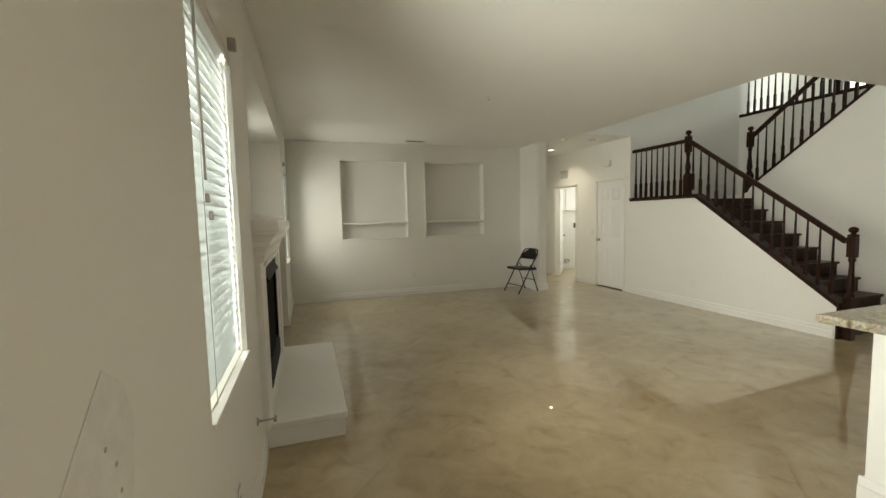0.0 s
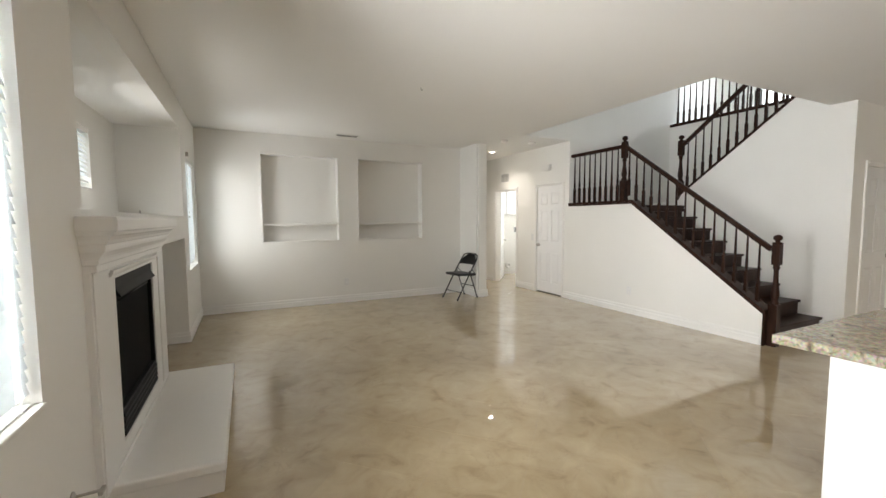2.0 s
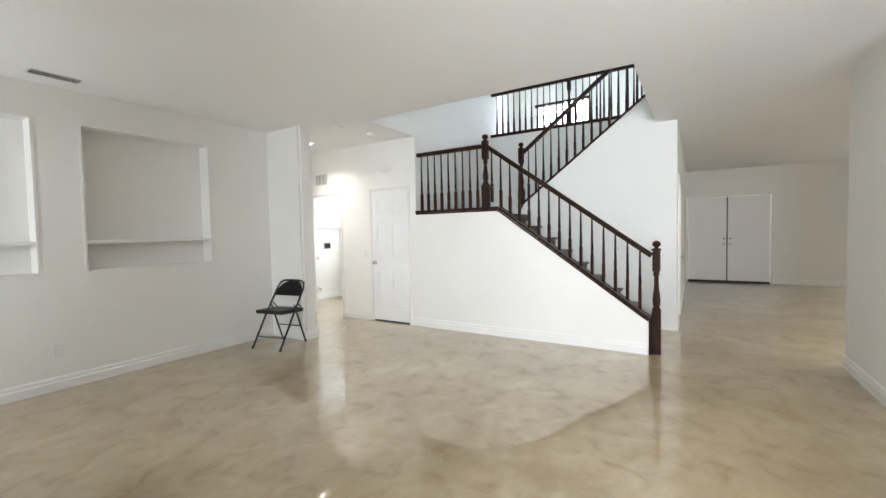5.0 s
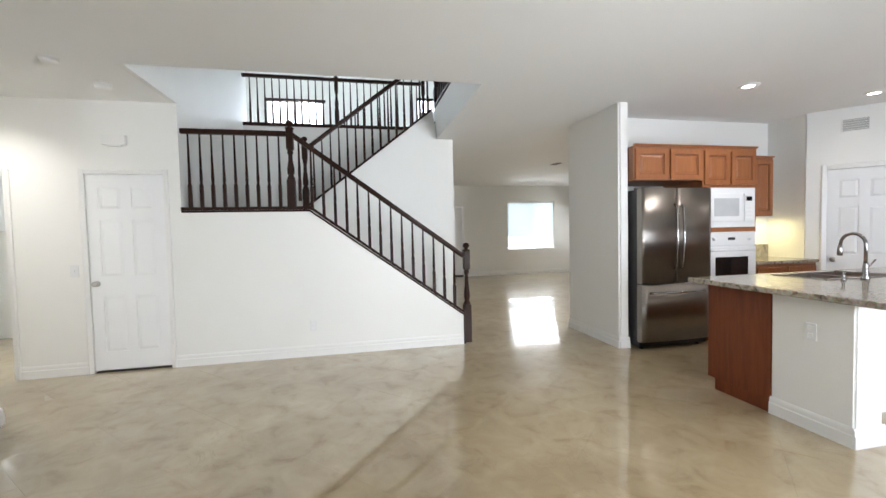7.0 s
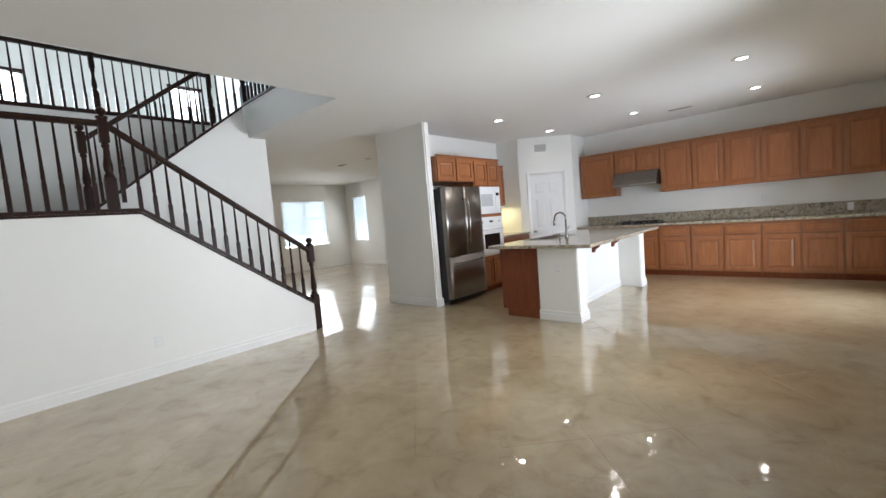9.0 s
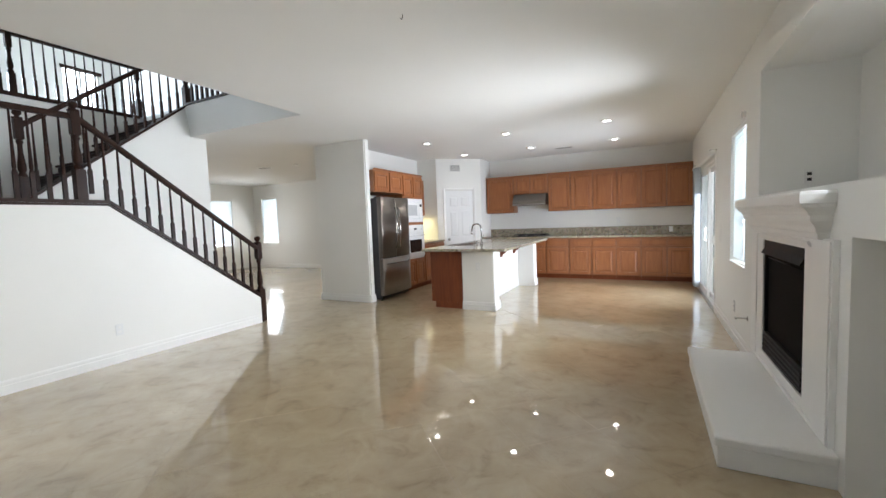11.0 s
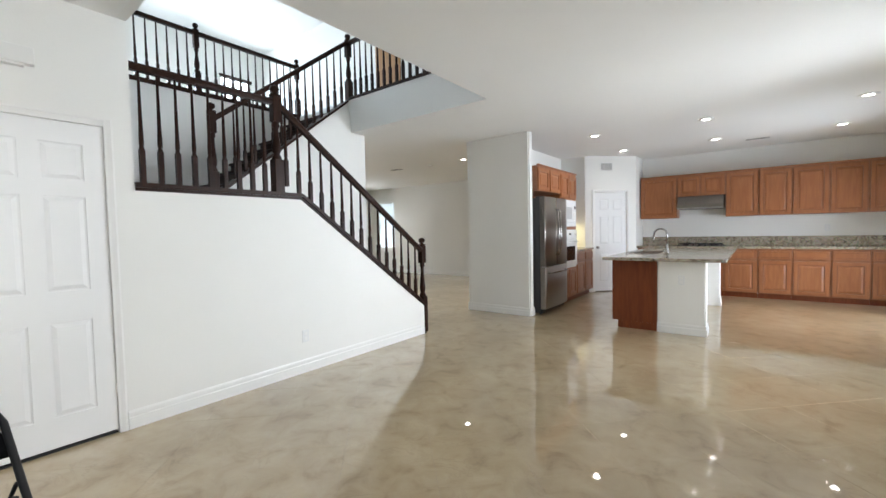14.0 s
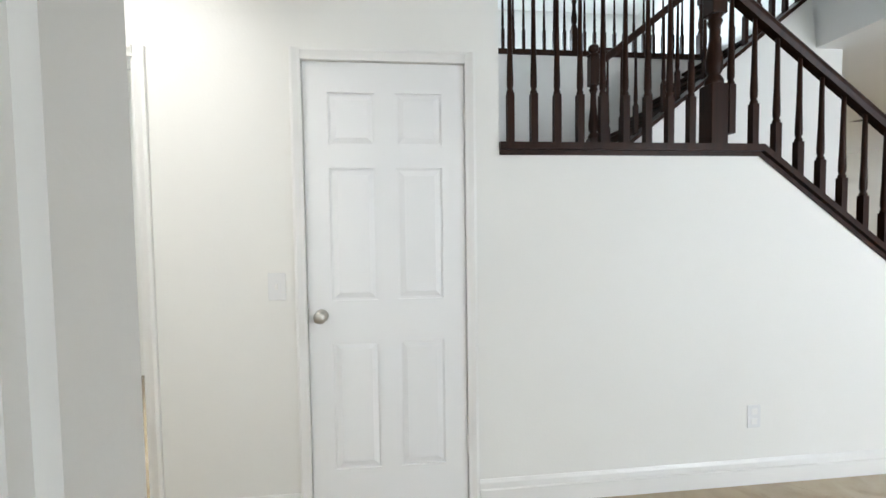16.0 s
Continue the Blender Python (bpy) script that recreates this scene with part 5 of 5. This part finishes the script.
for y0, y1 in ((-0.37, -0.01), (0.01, 0.37)):
    bm = bmesh.new()
    slab(bm, "z", -0.20, -0.002, -0.185, 0.185, y0, y1, [(-0.17, 0.17, y0 + 0.015, y1 - 0.015)])
    box(bm, -0.169, 0.169, y0 + 0.016, y1 - 0.016, -0.20, -0.19)
    part("bowl", bm, STEEL, sink)
    part("drain", lathe(bmesh.new(), [(0.04, -0.19), (0.04, -0.186), (0.0, -0.185)], 12, (0, (y0 + y1) / 2)), CHROME, sink)
bm = slab(bmesh.new(), "z", 0.0005, 0.006, -0.215, 0.215, -0.40, 0.40, [(-0.18, 0.18, -0.36, 0.36)])
part("rim", bm, STEEL, sink)
fc = thing("kitchen_faucet", pose(3.10, 0.28, 0.93), "tall chrome gooseneck faucet on the island", "faucet")
part("base", lathe(bmesh.new(), [(0.028, 0.0), (0.028, 0.008), (0.02, 0.03), (0.017, 0.12), (0.014, 0.13)], 14), CHROME, fc)
neck = [(0, 0, 0.12), (0, 0, 0.27)] + [(0.085 - 0.085 * math.cos(a), 0, 0.27 + 0.085 * math.sin(a)) for a in [math.pi * k / 10 for k in range(1, 10)]] + [(0.172, 0, 0.25)]
part("neck", tube(bmesh.new(), neck, 0.012, 10), CHROME, fc)
part("spray_head", lathe(bmesh.new(), [(0.012, 0.26), (0.017, 0.24), (0.019, 0.18), (0.016, 0.175)], 12, (0.173, 0)), CHROME, fc)
part("lever", tube(bmesh.new(), [(0.0, -0.018, 0.09), (0.0, -0.05, 0.11), (0.0, -0.10, 0.15)], 0.006, 8), CHROME, fc)
sp = thing("soap_dispenser", pose(3.10, 0.50, 0.93), "small chrome soap dispenser on the island", "soap dispenser")
part("pump", lathe(bmesh.new(), [(0.018, 0), (0.018, 0.008), (0.009, 0.014), (0.009, 0.06), (0.014, 0.065), (0.014, 0.075), (0.0, 0.076)], 12), CHROME, sp)
part("spout", tube(bmesh.new(), [(0.0, 0, 0.07), (0.05, 0, 0.072), (0.06, 0, 0.062)], 0.005, 6), CHROME, sp)


def corbel(y):
    c = thing("corbel", pose(2.88, y, 0.8885), "cherry-stained scrolled corbel below the island top", "corbel", "island corbels")
    prof = [(0, 0), (-0.24, 0), (-0.24, -0.035), (-0.19, -0.05), (-0.16, -0.085), (-0.115, -0.10), (-0.09, -0.145), (-0.045, -0.165), (-0.03, -0.21), (0, -0.21)]
    part("bracket", prism(bmesh.new(), prof, -0.028, 0.028, "y"), CHERRY, c)


for y in (0.72, -0.06, -0.84):
    corbel(y)

# ---- wall plates, lights, vents ----


def outlet(m, label, holes=True, w=0.07, h=0.115, toggle=False):
    o = thing("light_switch" if toggle else "wall_outlet", m, label, "switch" if toggle else "outlet", "" if toggle else "wall outlets")
    part("plate", boxed(-w / 2, w / 2, -0.0061, -0.0005, -h / 2, h / 2, bevel=0.003), WHITEE, o)
    if toggle:
        part("toggle", boxed(-0.006, 0.006, -0.018, -0.0062, -0.012, 0.012, bevel=0.002), WHITEP, o)
    elif holes:
        for z in (-0.025, 0.025):
            part("socket", boxed(-0.016, 0.016, -0.008, -0.0062, z - 0.014, z + 0.014, bevel=0.002), WHITEP, o)


outlet(FACE_S(1.90, NORTH, 0.36), "white wall outlet low on the niche wall")
outlet(FACE_W(HALL, 4.64, 0.345), "white wall outlet low on the knee wall")
outlet(FACE_E(WEST, 1.745, 0.36), "white wall outlet low beside the fireplace")
outlet(FACE_N(2.80, 1.225, 0.66), "white wall outlet on the island end")
outlet(FACE_N(1.10, SOUTH, 1.24), "white wall outlet above the backsplash")
outlet(FACE_N(0.10, SOUTH + 0.022, 1.02), "grey outlet in the granite backsplash")
outlet(FACE_W(HALL, 6.925, 1.06), "white toggle light switch beside the closet door", toggle=True, w=0.075, h=0.12)
jack = thing("wall_jack", FACE_N(-0.595, 2.70, 1.60), "white wall plate with dark cable jacks above the mantel", "wall plate")
part("plate", boxed(-0.036, 0.036, -0.006, -0.0005, -0.058, 0.058, bevel=0.002), WHITEP, jack)
for z in (-0.022, 0.022):
    part("jack", boxed(-0.014, 0.014, -0.010, -0.0062, z - 0.012, z + 0.012, bevel=0.002), BLACKM, jack)
box_ob = thing("door_chime", FACE_W(HALL, 6.50, 2.375), "white plastic door chime box high on the wall", "door chime")
part("cover", boxed(-0.105, 0.105, -0.055, -0.0005, -0.05, 0.05, bevel=0.006), WHITEP, box_ob)
part("base", boxed(-0.06, 0.06, -0.045, -0.001, -0.062, -0.0505), WHITEP, box_ob)

for cx, cy in CAN_LIGHTS:
    cl = thing("recessed_light", pose(cx, cy, TOP), "round white recessed ceiling light, switched on", "ceiling light", "recessed lights")
    bm = bmesh.new()
    prof = [(0.098, -0.0005), (0.094, -0.010), (0.060, -0.012), (0.051, -0.004)]
    rings = [[bm.verts.new((r * math.cos(2 * math.pi * k / 24), r * math.sin(2 * math.pi * k / 24), z)) for k in range(24)] for r, z in prof]
    for a, b in zip(rings, rings[1:]):
        for k in range(24):
            bm.faces.new((a[k], b[k], b[(k + 1) % 24], a[(k + 1) % 24])).smooth = True
    part("trim_ring", bm, WHITEP, cl)
    part("lens", lathe(bmesh.new(), [(0.052, -0.006), (0.052, -0.004)], 24), CANGLOW, cl, "glowing lens")


def detector(x, y, r, h, label):
    d = thing("smoke_detector", pose(x, y, TOP), label, "smoke detector", "ceiling detectors")
    part("base", lathe(bmesh.new(), [(r, -0.008), (r, -0.0005)], 20), WHITEP, d)
    part("cover", lathe(bmesh.new(), [(0.0, -h), (r * 0.6, -h), (r * 0.85, -h * 0.85), (r * 0.95, -0.0085)], 20), WHITEP, d)


detector(4.45, 6.41, 0.065, 0.035, "round white smoke detector on the hall ceiling")
detector(4.985, 6.33, 0.07, 0.045, "round white smoke detector on the hall ceiling")
detector(7.75, -0.1, 0.06, 0.035, "round white smoke detector on the entry ceiling")


def vent(m, w, h, n, label, back=VENTDARK, across=False):
    """Local: face towards -y, x across, z up."""
    v = thing("air_vent", m, label, "air vent", "air vents")
    part("backing", boxed(-w / 2 + 0.012, w / 2 - 0.012, -0.003, -0.0005, -h / 2 + 0.012, h / 2 - 0.012), back, v)
    part("frame", slab(bmesh.new(), "y", -0.006, -0.0008, -w / 2, w / 2, -h / 2, h / 2, [(-w / 2 + 0.016, w / 2 - 0.016, -h / 2 + 0.016, h / 2 - 0.016)]), WHITEP, v)
    for k in range(n):
        if across:
            x = -w / 2 + 0.016 + (w - 0.032) * (k + 0.5) / n
            part("slat", boxed(x - 0.003, x + 0.003, -0.0048, -0.0031, -h / 2 + 0.017, h / 2 - 0.017), WHITEP, v)
        else:
            z = -h / 2 + 0.016 + (h - 0.032) * (k + 0.5) / n
            part("slat", boxed(-w / 2 + 0.017, w / 2 - 0.017, -0.0048, -0.0031, z - 0.002, z + 0.002), WHITEP, v)


vent(pose(1.89, 7.12, TOP, 90, 0, 0), 0.36, 0.16, 3, "white louvred ceiling vent near the niche wall")
vent(pose(2.08, -1.92, TOP, 90, 0, 0), 0.36, 0.16, 4, "white louvred ceiling vent in the kitchen")
vent(pose(8.75, -0.08, TOP, 90, 0, 0), 0.36, 0.20, 5, "white louvred ceiling vent in the entry")
vent(pose(8.5, 2.38, ROOF, 90, 0, 0), 0.60, 0.45, 8, "white louvred ceiling vent over the upper hall")
vent(FACE_W(HALL, 7.89, 2.31), 0.30, 0.20, 3, "white grille above the laundry doorway", VENTGREY, True)
pv = PA + pdir * (plen * 0.42)
vent(pose(pv.x, pv.y, 2.56, 0, 0, pang), 0.26, 0.17, 5, "small white vent above the pantry door", VENTGREY)
hk = thing("ceiling_hook", pose(2.03, 4.38, TOP), "tiny dark hook in the ceiling", "hook")
part("hook", tube(bmesh.new(), [(0, 0, -0.0005), (0, 0, -0.02), (0.012, 0, -0.03), (0.018, 0, -0.02)], 0.003, 6), BLACKM, hk)

# ---- laundry and upper hall ----
lc = thing("laundry_cabinet", FACE_S(5.75, 8.90), "white flat-front laundry cabinet hung on the wall", "cabinet")
part("body", boxed(0, 1.86, 0.0, 0.298, 1.53, 2.35), DOORP, lc)
for k in range(4):
    part("door", boxed(0.005 + 0.465 * k, 0.46 + 0.465 * k, -0.018, -0.0005, 1.54, 2.34, bevel=0.003), DOORP, lc)
wb = thing("washer_box", FACE_S(6.76, 9.20, 1.14), "recessed washer hookup box with taps", "washer box")
part("frame", slab(bmesh.new(), "y", -0.012, -0.0005, -0.11, 0.11, -0.09, 0.09, [(-0.085, 0.085, -0.065, 0.065)]), WHITEP, wb)
part("backing", boxed(-0.085, 0.085, -0.003, -0.0008, -0.065, 0.065), VENTDARK, wb)
for x in (-0.04, 0.04):
    part("tap", lathe(bmesh.new(), [(0.012, -0.02), (0.012, 0.03), (0.02, 0.035), (0.02, 0.045)], 8, (x, -0.02)), CHROME, wb)
dv = thing("dryer_duct", FACE_S(6.47, 9.20, 0.22), "round white dryer duct collar in the wall", "dryer duct")
part("collar", lathe(bmesh.new(), [(0.075, 0), (0.075, 0.006), (0.055, 0.008), (0.055, 0.06), (0.05, 0.06), (0.05, 0.008), (0.0, 0.007)], 18), WHITEP, dv, "", pose(0, -0.0005, 0, 90, 0, 0))
bd = thing("door_5", FACE_N(7.78, 1.41, UP), "brown wooden door in the upper hall, shut", "door", kind="structure")
part("leaf", boxed(0, 0.62, -0.02, 0.0, 0.0, 2.03), BROWND, bd)
sc = thing("wall_patch", pose(WEST, 0.76, 1.12), "rough unpainted spackle patch with screw holes on the wall", "wall patch")
bm = prism(bmesh.new(), [(-0.12, -0.16), (0.10, -0.15), (0.13, -0.02), (0.09, 0.06), (0.03, 0.10), (-0.06, 0.02), (-0.13, -0.05)], 0.0004, 0.0016, "x")
part("spackle", bm, material("spackle", (0.80, 0.79, 0.76), 0.75, vary=0.05, scale=25, bump=0.5, bump_scale=120), sc)
for y, z in ((0.02, -0.02), (0.05, -0.06), (-0.04, -0.09), (0.06, -0.11), (-0.01, -0.13)):
    part("screw_hole", lathe(bmesh.new(), [(0.005, 0.0017), (0.004, 0.0022)], 8), VENTGREY, sc, "", pose(0, y, z, 0, 90, 0))

# ---- floor tiles, laid diagonally ----
SIDE, JOINT = 0.515, 0.0014
FX0, FX1, FY0, FY1 = -1.09, 12.89, -3.29, 9.39
DIAG_U, DIAG_V = 7.156, 0.18            # one joint each way, across and along the diagonal


def clipped(poly, x0, x1, y0, y1):
    """A polygon cut to a rectangle."""
    for axis, bound, sign in ((0, x0, 1), (0, x1, -1), (1, y0, 1), (1, y1, -1)):
        out = []
        for i, p in enumerate(poly):
            q = poly[(i + 1) % len(poly)]
            dp, dq = sign * (p[axis] - bound), sign * (q[axis] - bound)
            if dp >= 0:
                out.append(p)
            if dp * dq < 0:
                k = dp / (dp - dq)
                out.append((p[0] + (q[0] - p[0]) * k, p[1] + (q[1] - p[1]) * k))
        poly = out
        if len(poly) < 3:
            return []
    return poly


def tile_mesh():
    h = (SIDE - JOINT) / 2
    c = 0.0005
    bm = bmesh.new()
    rings = [[bm.verts.new((sx * r, sy * r, z)) for sx, sy in ((-1, -1), (1, -1), (1, 1), (-1, 1))] for r, z in ((h, -0.009), (h, -c), (h - c, 0.0))]
    for lo, hi in zip(rings, rings[1:]):
        for i in range(4):
            bm.faces.new((lo[i], lo[(i + 1) % 4], hi[(i + 1) % 4], hi[i]))
    bm.faces.new(rings[2])
    me = bpy.data.meshes.new("tile")
    bm.to_mesh(me)
    bm.free()
    me.materials.append(FLOORM)
    return me


tile_rng = random.Random(11)
r2 = math.sqrt(0.5)
spots = []
for i in range(-40, 40):
    for j in range(-40, 40):
        u, v = DIAG_U + (i + 0.5) * SIDE, DIAG_V + (j + 0.5) * SIDE
        x, y = (u + v) * r2, (u - v) * r2
        if FX0 - 0.4 < x < FX1 + 0.4 and FY0 - 0.4 < y < FY1 + 0.4:
            spots.append((x, y))
spots.sort(key=lambda p: math.hypot(p[0] - 2.6, p[1] - 3.6))
TILE = tile_mesh()
rest = bmesh.new()
count = 0
reach = SIDE * r2
for x, y in spots:
    tx, ty = tile_rng.gauss(0, 0.0009), tile_rng.gauss(0, 0.0009)
    whole = FX0 < x - reach and x + reach < FX1 and FY0 < y - reach and y + reach < FY1
    if whole and count < 300:
        ob = new("tile", TILE)
        ob.parent = floor_ob
        ob.matrix_basis = pose(x, y, 0, math.degrees(ty), -math.degrees(tx), 45)
        count += 1
        continue
    k = reach - JOINT * r2
    poly = clipped([(x - k, y), (x, y - k), (x + k, y), (x, y + k)], FX0, FX1, FY0, FY1)
    if poly:
        top = [rest.verts.new((a, b, (a - x) * tx + (b - y) * ty)) for a, b in poly]
        low = [rest.verts.new((a, b, -0.009)) for a, b in poly]
        rest.faces.new(top)
        for n in range(len(poly)):
            m = (n + 1) % len(poly)
            rest.faces.new((low[n], low[m], top[m], top[n]))
far_tiles = part("far_tiles", rest, FLOORM, floor_ob)
far_tiles["kind"] = "stuff"
